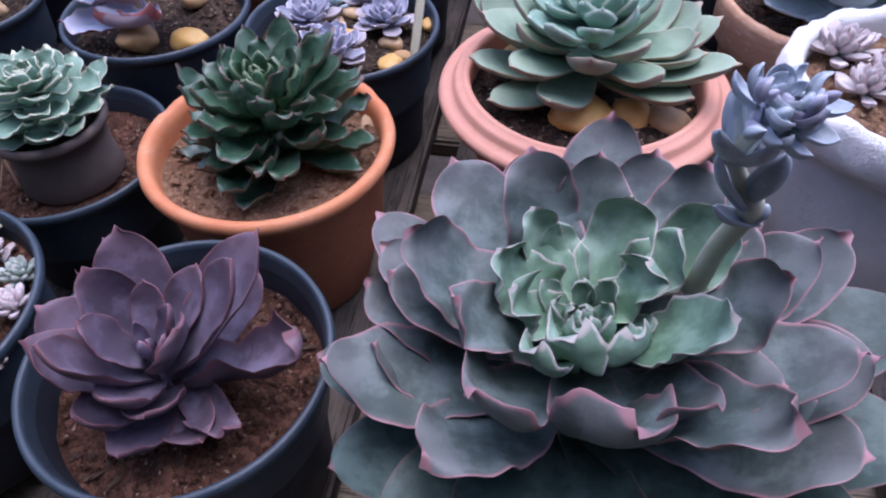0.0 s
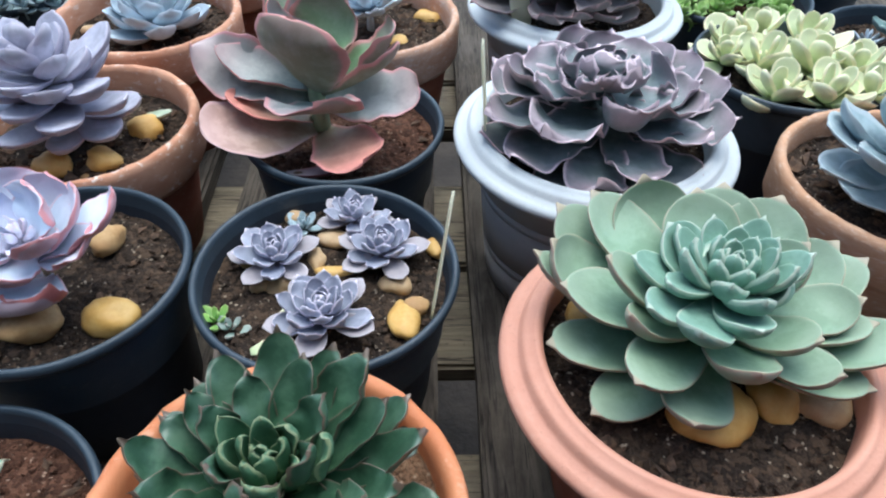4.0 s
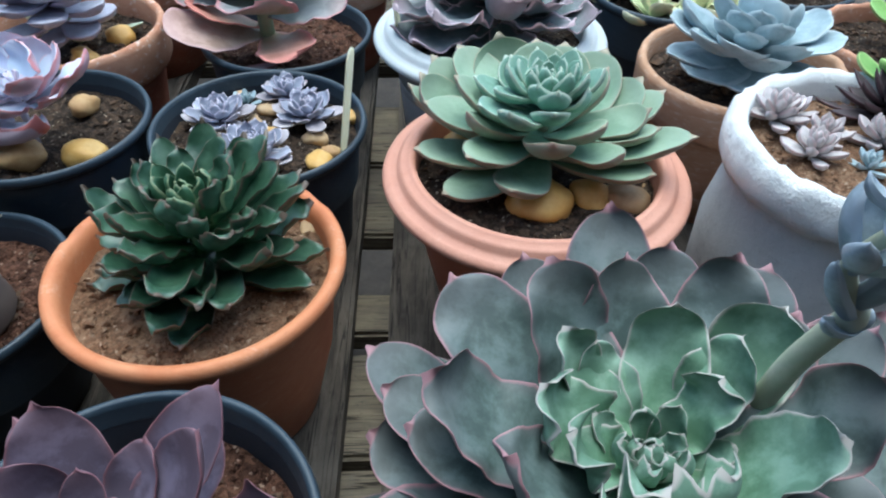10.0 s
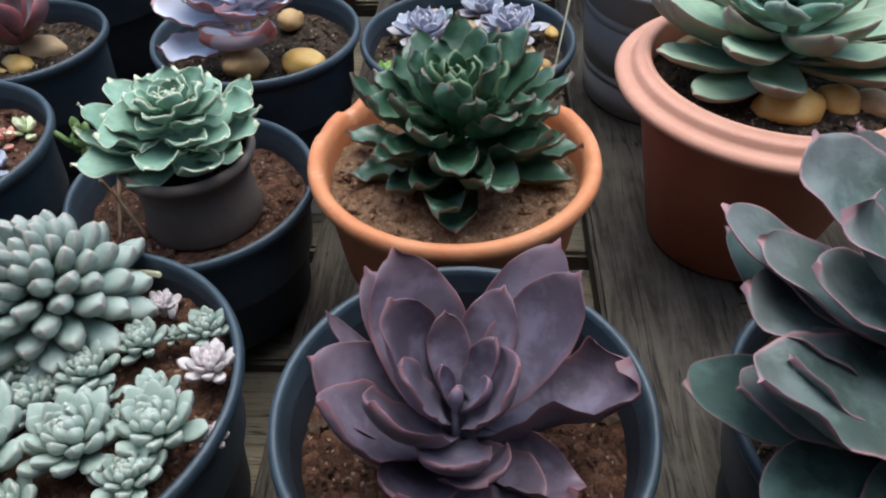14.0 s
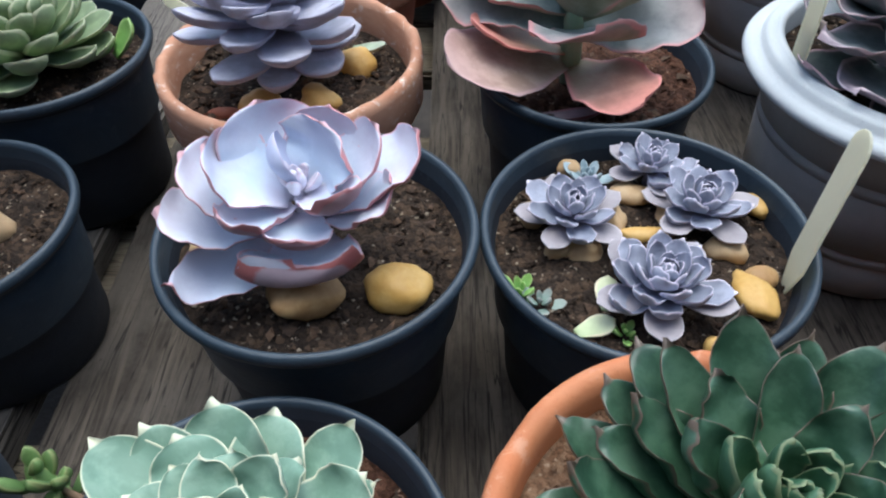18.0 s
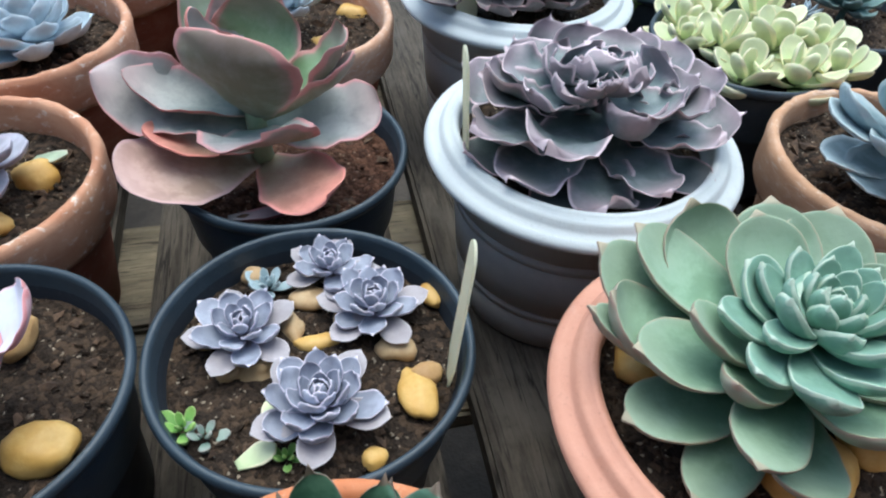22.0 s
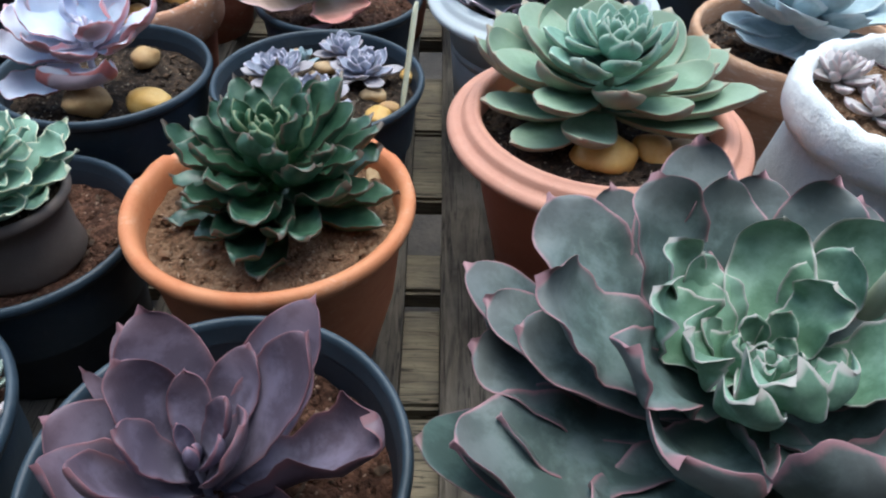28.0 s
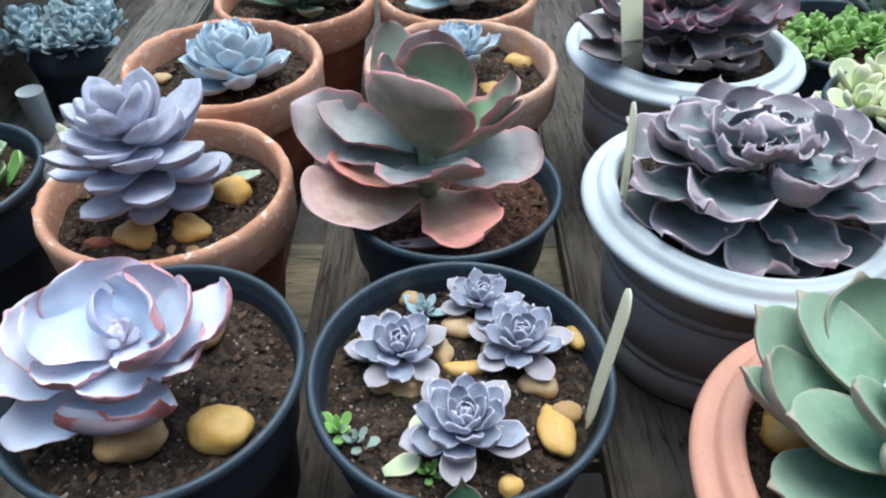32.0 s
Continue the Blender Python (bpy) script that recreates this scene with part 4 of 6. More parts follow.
LM["wine_o"] = leaf_mat("old_wine_leaf", (0.163, 0.156, 0.156), (0.237, 0.206, 0.213), (0.375, 0.250, 0.263), edge=0.95, bloom=(0.375, 0.350, 0.362), bloom_f=0.35, mottle=0.35)
LM["deep"] = leaf_mat("deep_green_leaf", (0.08, 0.16, 0.11), (0.12, 0.20, 0.15), (0.25, 0.24, 0.18), bloom=(0.3, 0.36, 0.32))
LM["bean"] = leaf_mat("bean_green_leaf", (0.10, 0.20, 0.06), (0.17, 0.28, 0.09), (0.25, 0.30, 0.12), bloom=(0.30, 0.40, 0.20))
LM["teal"] = leaf_mat("teal_leaf", (0.12, 0.24, 0.23), (0.20, 0.32, 0.31), (0.3, 0.38, 0.36), bloom=(0.4, 0.5, 0.5))
LM["charcoal"] = leaf_mat("charcoal_leaf", (0.06, 0.05, 0.055), (0.08, 0.06, 0.065), (0.12, 0.07, 0.08), bloom=(0.18, 0.16, 0.18))
M["stalk"] = plain("pale_green_stalk", (0.30, 0.42, 0.27), (0.38, 0.40, 0.28), 0.6, 90, 0.0004)
M["bloom_stalk"] = plain("tan_green_stalk", (0.44, 0.47, 0.34), (0.52, 0.51, 0.40), 0.6, 90, 0.0005)
M["twig"] = plain("dry_twig", (0.20, 0.13, 0.08), (0.30, 0.20, 0.12), 0.85, 120, 0.0006)

# large grey-green rosette in front; leaf rows: tip place, width, height of the foot
big = rosette("giant_rosette", (0.022, 0.150, 0.202), 18, 0.026, [LM["big_core"]], "large grey-green succulent rosette with wavy pink leaf margins", el=(30, 84), size=(1.0, 0.35), wid=(0.5, 0.55), rise=0.006, base_r=0.003,
              bendk=(0.4, 0.6), vm=0.66, base=0.5, tipe=2.1, cup=0.45, wave=0.16, nw=1.8, mucro=0.03, th=0.0028, nu=11, nv=13, stem=0.10, sink=0.010, jit=7)
BIG_LOW = [(-0.067, 0.103, 0.148, 0.046, -0.064), (-0.040, 0.082, 0.150, 0.050, -0.064), (-0.006, 0.078, 0.150, 0.052, -0.064), (0.036, 0.074, 0.152, 0.054, -0.064), (0.080, 0.080, 0.152, 0.056, -0.064), (0.120, 0.100, 0.165, 0.056, -0.06),
           (0.150, 0.140, 0.165, 0.056, -0.06), (0.155, 0.192, 0.176, 0.056, -0.056), (-0.085, 0.150, 0.150, 0.048, -0.064), (-0.060, 0.215, 0.165, 0.046, -0.06), (0.070, 0.262, 0.175, 0.05, -0.06)]
BIG_OUTER = [(-0.070, 0.202, 0.185, 0.044, -0.042), (-0.066, 0.174, 0.177, 0.046, -0.046), (-0.073, 0.129, 0.180, 0.052, -0.044), (-0.027, 0.098, 0.181, 0.050, -0.044), (-0.037, 0.222, 0.206, 0.046, -0.036), (0.032, 0.263, 0.205, 0.046, -0.038),
             (0.125, 0.204, 0.199, 0.050, -0.042), (0.126, 0.156, 0.191, 0.054, -0.044), (0.118, 0.120, 0.185, 0.054, -0.048), (0.088, 0.232, 0.200, 0.048, -0.044), (-0.006, 0.250, 0.190, 0.046, -0.044)]
BIG_MORE = [(-0.062, 0.184, 0.187, 0.040, -0.036), (-0.052, 0.165, 0.197, 0.036, -0.030), (-0.058, 0.147, 0.172, 0.044, -0.046), (-0.073, 0.140, 0.163, 0.044, -0.054), (0.085, 0.200, 0.207, 0.042, -0.040), (0.090, 0.135, 0.196, 0.044, -0.042), (0.010, 0.232, 0.203, 0.042, -0.040), (0.050, 0.236, 0.208, 0.042, -0.040)]
BIG_MID = [(-0.004, 0.209, 0.226, 0.038, -0.030), (0.023, 0.214, 0.223, 0.036, -0.032), (0.068, 0.216, 0.219, 0.040, -0.032), (0.105, 0.187, 0.213, 0.040, -0.034), (0.111, 0.144, 0.209, 0.042, -0.034), (0.084, 0.113, 0.214, 0.044, -0.034),
           (0.083, 0.152, 0.231, 0.036, -0.022), (-0.044, 0.173, 0.214, 0.042, -0.028), (-0.024, 0.143, 0.214, 0.032, -0.022), (0.062, 0.118, 0.205, 0.034, -0.032)]
BIG_IN = [(0.064, 0.140, 0.227, 0.030, -0.016), (0.067, 0.186, 0.226, 0.034, -0.022), (0.036, 0.191, 0.222, 0.030, -0.018), (0.001, 0.187, 0.216, 0.020, -0.016), (0.011, 0.186, 0.211, 0.020, -0.014), (0.041, 0.163, 0.220, 0.020, -0.010),
          (-0.008, 0.168, 0.215, 0.030, -0.018), (-0.003, 0.150, 0.213, 0.024, -0.014), (0.018, 0.131, 0.217, 0.026, -0.014), (0.035, 0.134, 0.215, 0.026, -0.014), (0.008, 0.124, 0.216, 0.022, -0.018), (0.052, 0.176, 0.222, 0.024, -0.014)]
# lowest tier wears the skin whose colour holds the rosette's own shade
reach_all(big, [r[:3] + (r[3] * 0.88, r[4]) for r in BIG_LOW], [LM["big_shade"]], th=0.003, vm=0.66, base=0.5, tipe=2.2, cup=0.14, bend=0.3, wave=0.035, nw=1.3, mucro=0.02, nu=15, nv=19)
reach_all(big, [r[:3] + (r[3] * 0.86, r[4]) for r in BIG_OUTER + BIG_MORE], [LM["big"]], th=0.003, vm=0.68, base=0.5, tipe=2.3, cup=0.18, bend=0.4, wave=0.06, nw=1.6, mucro=0.025, nu=17, nv=23, frill=0.03)
reach_all(big, [r[:3] + (r[3] * 0.92, r[4]) for r in BIG_MID], [LM["big"]], th=0.003, vm=0.68, base=0.5, tipe=2.3, cup=0.28, bend=0.5, wave=0.095, nw=1.8, mucro=0.025, nu=17, nv=23, frill=0.04)
reach_all(big, BIG_IN, [LM["big_core"]], 0.004, th=0.003, vm=0.68, base=0.5, tipe=2.3, cup=0.40, bend=0.6, wave=0.14, nw=2.0, mucro=0.02, nu=17, nv=23, frill=0.05)

for tip, W, roll in (((-0.006, 0.109, 0.204), 0.042, 14), ((0.031, 0.102, 0.213), 0.046, -12)):
    reach(big, (0.020, 0.141, 0.176), tip, W, [LM["big"]], 0.003, roll, "front leaf with an upturned pink lip", 17, 21, vm=0.72, base=0.45, tipe=2.6, cup=0.5, bend=1.0, wave=0.10, nw=1.4, mucro=0.02, spoon=0.7)

# flower stalk that grows out of it, with a nodding head of bracts
hub = Vector((0.022, 0.150, 0.202))
pts = spline([(0.059, 0.168, 0.192), (0.060, 0.166, 0.210), (0.060, 0.163, 0.227), (0.062, 0.160, 0.242), (0.063, 0.157, 0.253), (0.059, 0.156, 0.261), (0.054, 0.155, 0.270), (0.052, 0.153, 0.277), (0.054, 0.150, 0.287), (0.056, 0.147, 0.293)], 30)
tube([Vector(p) - hub for p in pts], np.concatenate([np.linspace(0.0040, 0.0036, 13), [0.0042, 0.0040], np.linspace(0.0026, 0.0016, 15)]), M["bloom_stalk"], "flower_stalk", big)
head = Vector((0.056, 0.145, 0.296)) - hub
for i in range(64):
    f = i / 63
    az, e = 137.5 * i, lerp(-35, 80, f)
    me = leaf_mesh(lerp(0.0095, 0.005, f) * rnd(0.8, 1.2), lerp(0.0052, 0.003, f), 0.0020, mats=[LM["slate_d"] if i % 3 else LM["agave_d"]], vm=0.5, base=0.55, cup=0.6, bend=0.9, mucro=0.06, tipe=1.9, nu=7, nv=9)
    child("bract", me, big, Matrix.Translation(head + Vector((rnd(-0.006, 0.006), rnd(-0.004, 0.004), rnd(-0.005, 0.006)))) @ pose(0, 0, 0, 0, 35, 0) @ pose(0, 0, 0, 0, 0, az) @ Matrix.Translation((0.0015, 0, 0)) @ pose(0, 0, 0, rnd(-25, 25), -e, 0))
for a, b, w in (((0.063, 0.157, 0.252), (0.047, 0.152, 0.278), 0.013),
        ((0.061, 0.157, 0.256), (0.062, 0.150, 0.281), 0.015),
        ((0.067, 0.158, 0.247), (0.050, 0.150, 0.260), 0.011),
        ((0.065, 0.158, 0.247), (0.066, 0.156, 0.257), 0.011),
        ((0.053, 0.154, 0.273), (0.048, 0.156, 0.298), 0.017),
        ((0.053, 0.154, 0.274), (0.057, 0.142, 0.290), 0.016),
        ((0.054, 0.147, 0.298), (0.054, 0.150, 0.307), 0.012),
        ((0.053, 0.154, 0.275), (0.057, 0.160, 0.291), 0.016),
        ((0.059, 0.145, 0.294), (0.070, 0.142, 0.293), 0.010),
        ((0.060, 0.147, 0.298), (0.073, 0.150, 0.297), 0.010),
        ((0.053, 0.153, 0.275), (0.042, 0.140, 0.294), 0.013)):
    reach(big, a, b, w * 0.72, [LM["slate_d"]], 0.0022, rnd(-15, 15), "blue-grey bract", 9, 13, vm=0.5, base=0.55, cup=0.5, bend=0.35, tipe=1.8, mucro=0.04)

# purple rosette on a short stem
purple = rosette("purple_rosette", (-0.163, 0.147, 0.140), 5, 0.022, [LM["purple_c"]], "dusky purple succulent rosette with reddish leaf margins", el=(52, 82), wid=(0.5, 0.42), rise=0.004, base_r=0.002, bendk=(0.3, 0.4), vm=0.6, base=0.5,
                 tipe=1.7, cup=0.5, mucro=0.03, th=0.0035, nu=9, nv=11, stem=0.046)
PURPLE_UP = [(-0.187, 0.189, 0.175, 0.040, -0.020), (-0.198, 0.190, 0.164, 0.026, -0.024), (-0.185, 0.159, 0.180, 0.032, -0.012), (-0.168, 0.168, 0.165, 0.017, -0.004), (-0.147, 0.179, 0.167, 0.024, -0.008), (-0.126, 0.203, 0.169, 0.036, -0.020),
             (-0.123, 0.172, 0.184, 0.034, -0.014), (-0.150, 0.156, 0.166, 0.014, 0.0), (-0.142, 0.146, 0.165, 0.032, -0.008), (-0.180, 0.140, 0.172, 0.022, -0.006)]
PURPLE_LOW = [(-0.214, 0.155, 0.157, 0.040, -0.026), (-0.213, 0.182, 0.149, 0.012, -0.028), (-0.186, 0.122, 0.177, 0.030, -0.014), (-0.206, 0.130, 0.161, 0.036, -0.024), (-0.182, 0.112, 0.140, 0.034, -0.030), (-0.162, 0.104, 0.124, 0.032, -0.034), (-0.132, 0.118, 0.122, 0.030, -0.034),
              (-0.190, 0.200, 0.135, 0.034, -0.032), (-0.135, 0.205, 0.138, 0.034, -0.032), (-0.164, 0.116, 0.152, 0.030, -0.016), (-0.150, 0.118, 0.140, 0.030, -0.024)]
reach_all(purple, PURPLE_UP, [LM["purple"]], 0.004, th=0.0036, vm=0.60, base=0.5, tipe=1.75, cup=0.42, bend=0.5, wave=0.03, mucro=0.04, spoon=0.4)
reach_all(purple, PURPLE_LOW, [LM["purple"]], 0.006, th=0.0036, vm=0.60, base=0.5, tipe=1.75, cup=0.45, bend=0.55, wave=0.04, mucro=0.04, spoon=0.4)
for tip, W, fz, roll in (((-0.100, 0.160, 0.146), 0.038, -0.026, -12), ((-0.122, 0.126, 0.128), 0.026, -0.030, 10)):
    reach(purple, (-0.156, 0.149, 0.140 + fz), tip, W, [LM["purple"]], 0.0036, roll, "purple leaf with a rolled tip", vm=0.55, base=0.45, tipe=1.7, cup=0.75, bend=0.5, curl=1.3, wave=0.16, nw=1.3, mucro=0.03, spoon=0.5)

# dark green rosette in the orange bowl
green = rosette("green_rosette", (-0.168, 0.322, 0.152), 15, 0.036, [LM["dkgreen_c"]], "glossy dark green succulent rosette with brown leaf tips", el=(38, 84), size=(1, 0.55), wid=(0.46, 0.42), rise=0.010, base_r=0.005,
                spoon=0.3, bendk=(0.6, 0.4), vm=0.66, base=0.5, tipe=2.2, cup=0.55, wave=0.10, mucro=0.04, th=0.004, nu=11, nv=13, jit=10, stem=0.042)
GREEN_LOW = [(-0.233, 0.340, 0.122, 0.026, -0.034), (-0.227, 0.304, 0.118, 0.025, -0.038), (-0.204, 0.283, 0.123, 0.028, -0.036), (-0.174, 0.258, 0.132, 0.034, -0.036), (-0.166, 0.260, 0.117, 0.032, -0.043), (-0.141, 0.268, 0.139, 0.036, -0.030),
             (-0.105, 0.303, 0.118, 0.028, -0.038), (-0.099, 0.324, 0.124, 0.029, -0.034), (-0.110, 0.350, 0.138, 0.030, -0.032), (-0.222, 0.362, 0.138, 0.028, -0.032), (-0.185, 0.390, 0.135, 0.030, -0.032), (-0.140, 0.386, 0.138, 0.030, -0.032)]
GREEN_MID = [(-0.225, 0.331, 0.163, 0.028, -0.022), (-0.214, 0.311, 0.163, 0.029, -0.016), (-0.205, 0.286, 0.153, 0.029, -0.024), (-0.188, 0.280, 0.166, 0.029, -0.016), (-0.171, 0.260, 0.156, 0.037, -0.024), (-0.120, 0.288, 0.156, 0.035, -0.024),
             (-0.140, 0.293, 0.165, 0.037, -0.014), (-0.108, 0.333, 0.163, 0.027, -0.022), (-0.119, 0.317, 0.159, 0.029, -0.018), (-0.207, 0.369, 0.151, 0.030, -0.022), (-0.115, 0.356, 0.156, 0.030, -0.022)]
GREEN_UP = [(-0.131, 0.361, 0.178, 0.034, -0.012), (-0.168, 0.376, 0.177, 0.031, -0.012), (-0.198, 0.376, 0.161, 0.030, -0.018), (-0.180, 0.358, 0.170, 0.024, -0.006), (-0.148, 0.372, 0.170, 0.027, -0.012), (-0.184, 0.313, 0.177, 0.023, -0.006),
            (-0.170, 0.304, 0.173, 0.031, -0.008), (-0.150, 0.318, 0.178, 0.024, -0.004), (-0.193, 0.338, 0.175, 0.026, -0.008), (-0.146, 0.340, 0.178, 0.026, -0.006)]
GREEN_MORE = [(-0.215, 0.345, 0.158, 0.026, -0.018), (-0.192, 0.368, 0.172, 0.026, -0.010), (-0.157, 0.362, 0.176, 0.026, -0.008), (-0.123, 0.345, 0.170, 0.026, -0.012), (-0.130, 0.303, 0.170, 0.024, -0.010), (-0.200, 0.300, 0.170, 0.024, -0.012), (-0.157, 0.296, 0.172, 0.022, -0.008), (-0.212, 0.294, 0.140, 0.026, -0.030),
              (-0.188, 0.270, 0.140, 0.028, -0.032), (-0.152, 0.262, 0.146, 0.030, -0.030), (-0.112, 0.308, 0.142, 0.028, -0.030), (-0.205, 0.352, 0.165, 0.026, -0.014)]
for rows, bend in ((GREEN_LOW, 0.45), (GREEN_MID, 0.7), (GREEN_UP, 0.55), (GREEN_MORE, 0.6)):
    reach_all(green, [r[:3] + (r[3] * 0.78, r[4]) for r in rows], [LM["dkgreen"]], 0.007, th=0.0042, vm=0.64, base=0.55, tipe=2.0, cup=0.55, bend=bend, wave=0.085, nw=2.4, mucro=0.05, spoon=0.35)

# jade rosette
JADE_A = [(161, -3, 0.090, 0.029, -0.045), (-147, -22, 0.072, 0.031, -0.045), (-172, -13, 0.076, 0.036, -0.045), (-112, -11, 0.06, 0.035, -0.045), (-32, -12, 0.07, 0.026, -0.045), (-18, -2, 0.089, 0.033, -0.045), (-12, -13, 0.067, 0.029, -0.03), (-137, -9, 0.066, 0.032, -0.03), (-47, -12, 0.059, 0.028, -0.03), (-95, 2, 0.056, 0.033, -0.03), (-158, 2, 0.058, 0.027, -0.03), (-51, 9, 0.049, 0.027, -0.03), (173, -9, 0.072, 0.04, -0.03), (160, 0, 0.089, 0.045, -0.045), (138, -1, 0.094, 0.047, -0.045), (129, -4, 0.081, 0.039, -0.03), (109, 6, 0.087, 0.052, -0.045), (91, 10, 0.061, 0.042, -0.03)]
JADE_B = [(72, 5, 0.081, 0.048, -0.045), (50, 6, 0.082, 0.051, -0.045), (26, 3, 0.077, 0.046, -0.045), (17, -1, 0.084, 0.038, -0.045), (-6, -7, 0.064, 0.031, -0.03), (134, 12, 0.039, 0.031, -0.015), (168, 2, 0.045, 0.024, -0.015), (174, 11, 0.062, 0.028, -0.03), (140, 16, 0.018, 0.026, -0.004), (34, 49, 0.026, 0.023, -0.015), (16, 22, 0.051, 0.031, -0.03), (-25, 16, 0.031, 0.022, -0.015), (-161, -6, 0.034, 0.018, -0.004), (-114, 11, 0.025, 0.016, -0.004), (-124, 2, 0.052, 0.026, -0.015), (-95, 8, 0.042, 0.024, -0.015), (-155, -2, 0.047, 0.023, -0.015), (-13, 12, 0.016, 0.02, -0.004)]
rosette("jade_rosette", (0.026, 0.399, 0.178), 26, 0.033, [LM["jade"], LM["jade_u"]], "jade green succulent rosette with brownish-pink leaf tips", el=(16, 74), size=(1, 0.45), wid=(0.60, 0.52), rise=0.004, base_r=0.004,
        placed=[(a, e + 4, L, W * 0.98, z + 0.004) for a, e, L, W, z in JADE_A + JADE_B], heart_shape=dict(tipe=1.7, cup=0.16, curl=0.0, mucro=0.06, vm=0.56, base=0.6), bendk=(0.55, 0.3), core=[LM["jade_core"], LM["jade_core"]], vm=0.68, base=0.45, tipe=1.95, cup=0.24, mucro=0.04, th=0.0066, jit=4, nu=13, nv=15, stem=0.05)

# pale lavender rosette
lav = rosette("lavender_rosette", (-0.321, 0.460, 0.152), 11, 0.012, [LM["lav_c"]], "pale lavender succulent rosette with red-edged spoon leaves", el=(30, 80), wid=(0.6, 0.5), size=(1, 0.5), rise=0.004, base_r=0.003, bendk=(0.4, 0.5), vm=0.62, base=0.45,
              tipe=2.0, cup=0.4, mucro=0.03, th=0.003, nu=9, nv=11, stem=0.045)
LAV_OUT = [(-0.377, 0.449, 0.150, 0.038, -0.020), (-0.366, 0.461, 0.166, 0.046, -0.018), (-0.338, 0.483, 0.176, 0.052, -0.014), (-0.270, 0.473, 0.168, 0.046, -0.018), (-0.287, 0.470, 0.174, 0.036, -0.014), (-0.310, 0.487, 0.172, 0.038, -0.018), (-0.280, 0.455, 0.156, 0.034, -0.016)]
LAV_IN = [(-0.354, 0.460, 0.173, 0.046, -0.008), (-0.310, 0.470, 0.176, 0.044, -0.008), (-0.297, 0.439, 0.166, 0.028, -0.006), (-0.345, 0.433, 0.158, 0.026, -0.010), (-0.317, 0.429, 0.150, 0.030, -0.014)]
reach_all(lav, LAV_OUT, [LM["lav"], LM["lav_u"]], 0.006, th=0.0036, vm=0.62, base=0.42, tipe=2.2, cup=0.24, bend=0.42, wave=0.035, mucro=0.03, nu=15, nv=19)
reach_all(lav, LAV_IN, [LM["lav"], LM["lav_u"]], 0.004, th=0.0034, vm=0.62, base=0.42, tipe=2.2, cup=0.34, bend=0.5, wave=0.03, mucro=0.025, nu=15, nv=19)
reach(lav, (-0.321, 0.466, 0.148), (-0.327, 0.464, 0.170), 0.030, [LM["lav_b"]], 0.003, 0.0, "small bluish inner leaf", vm=0.6, base=0.5, tipe=2.3, cup=0.4, bend=0.4, mucro=0.0)
reach(lav, (-0.318, 0.454, 0.124), (-0.317, 0.429, 0.136), 0.058, [LM["lav"], LM["lav_r"]], 0.0036, 8.0, "lower leaf with a red turned lip", 15, 19, vm=0.72, base=0.4, tipe=2.6, cup=0.30, bend=0.30, curl=0.5, mucro=0.02, wave=0.05)
reach(lav, (-0.326, 0.454, 0.122), (-0.376, 0.431, 0.128), 0.032, [LM["lav"], LM["lav_r"]], 0.0036, -14.0, "lower leaf with a curled red tip", 15, 19, vm=0.52, base=0.5, tipe=1.7, cup=0.34, bend=0.35, curl=0.6, mucro=0.06, wave=0.06)

# tall grey-pink paddle plant
kal = root("paddle_plant", pose(-0.185, 0.624, 0.150), "tall grey-green paddle plant with pink-edged round leaves", "succulent")
tube([(0.004, 0.004, -0.064), (0.001, 0, -0.04), (0, 0, -0.012), (0, 0, 0.004)], [0.007, 0.0065, 0.006, 0.004], M["stalk"], "stem", kal)
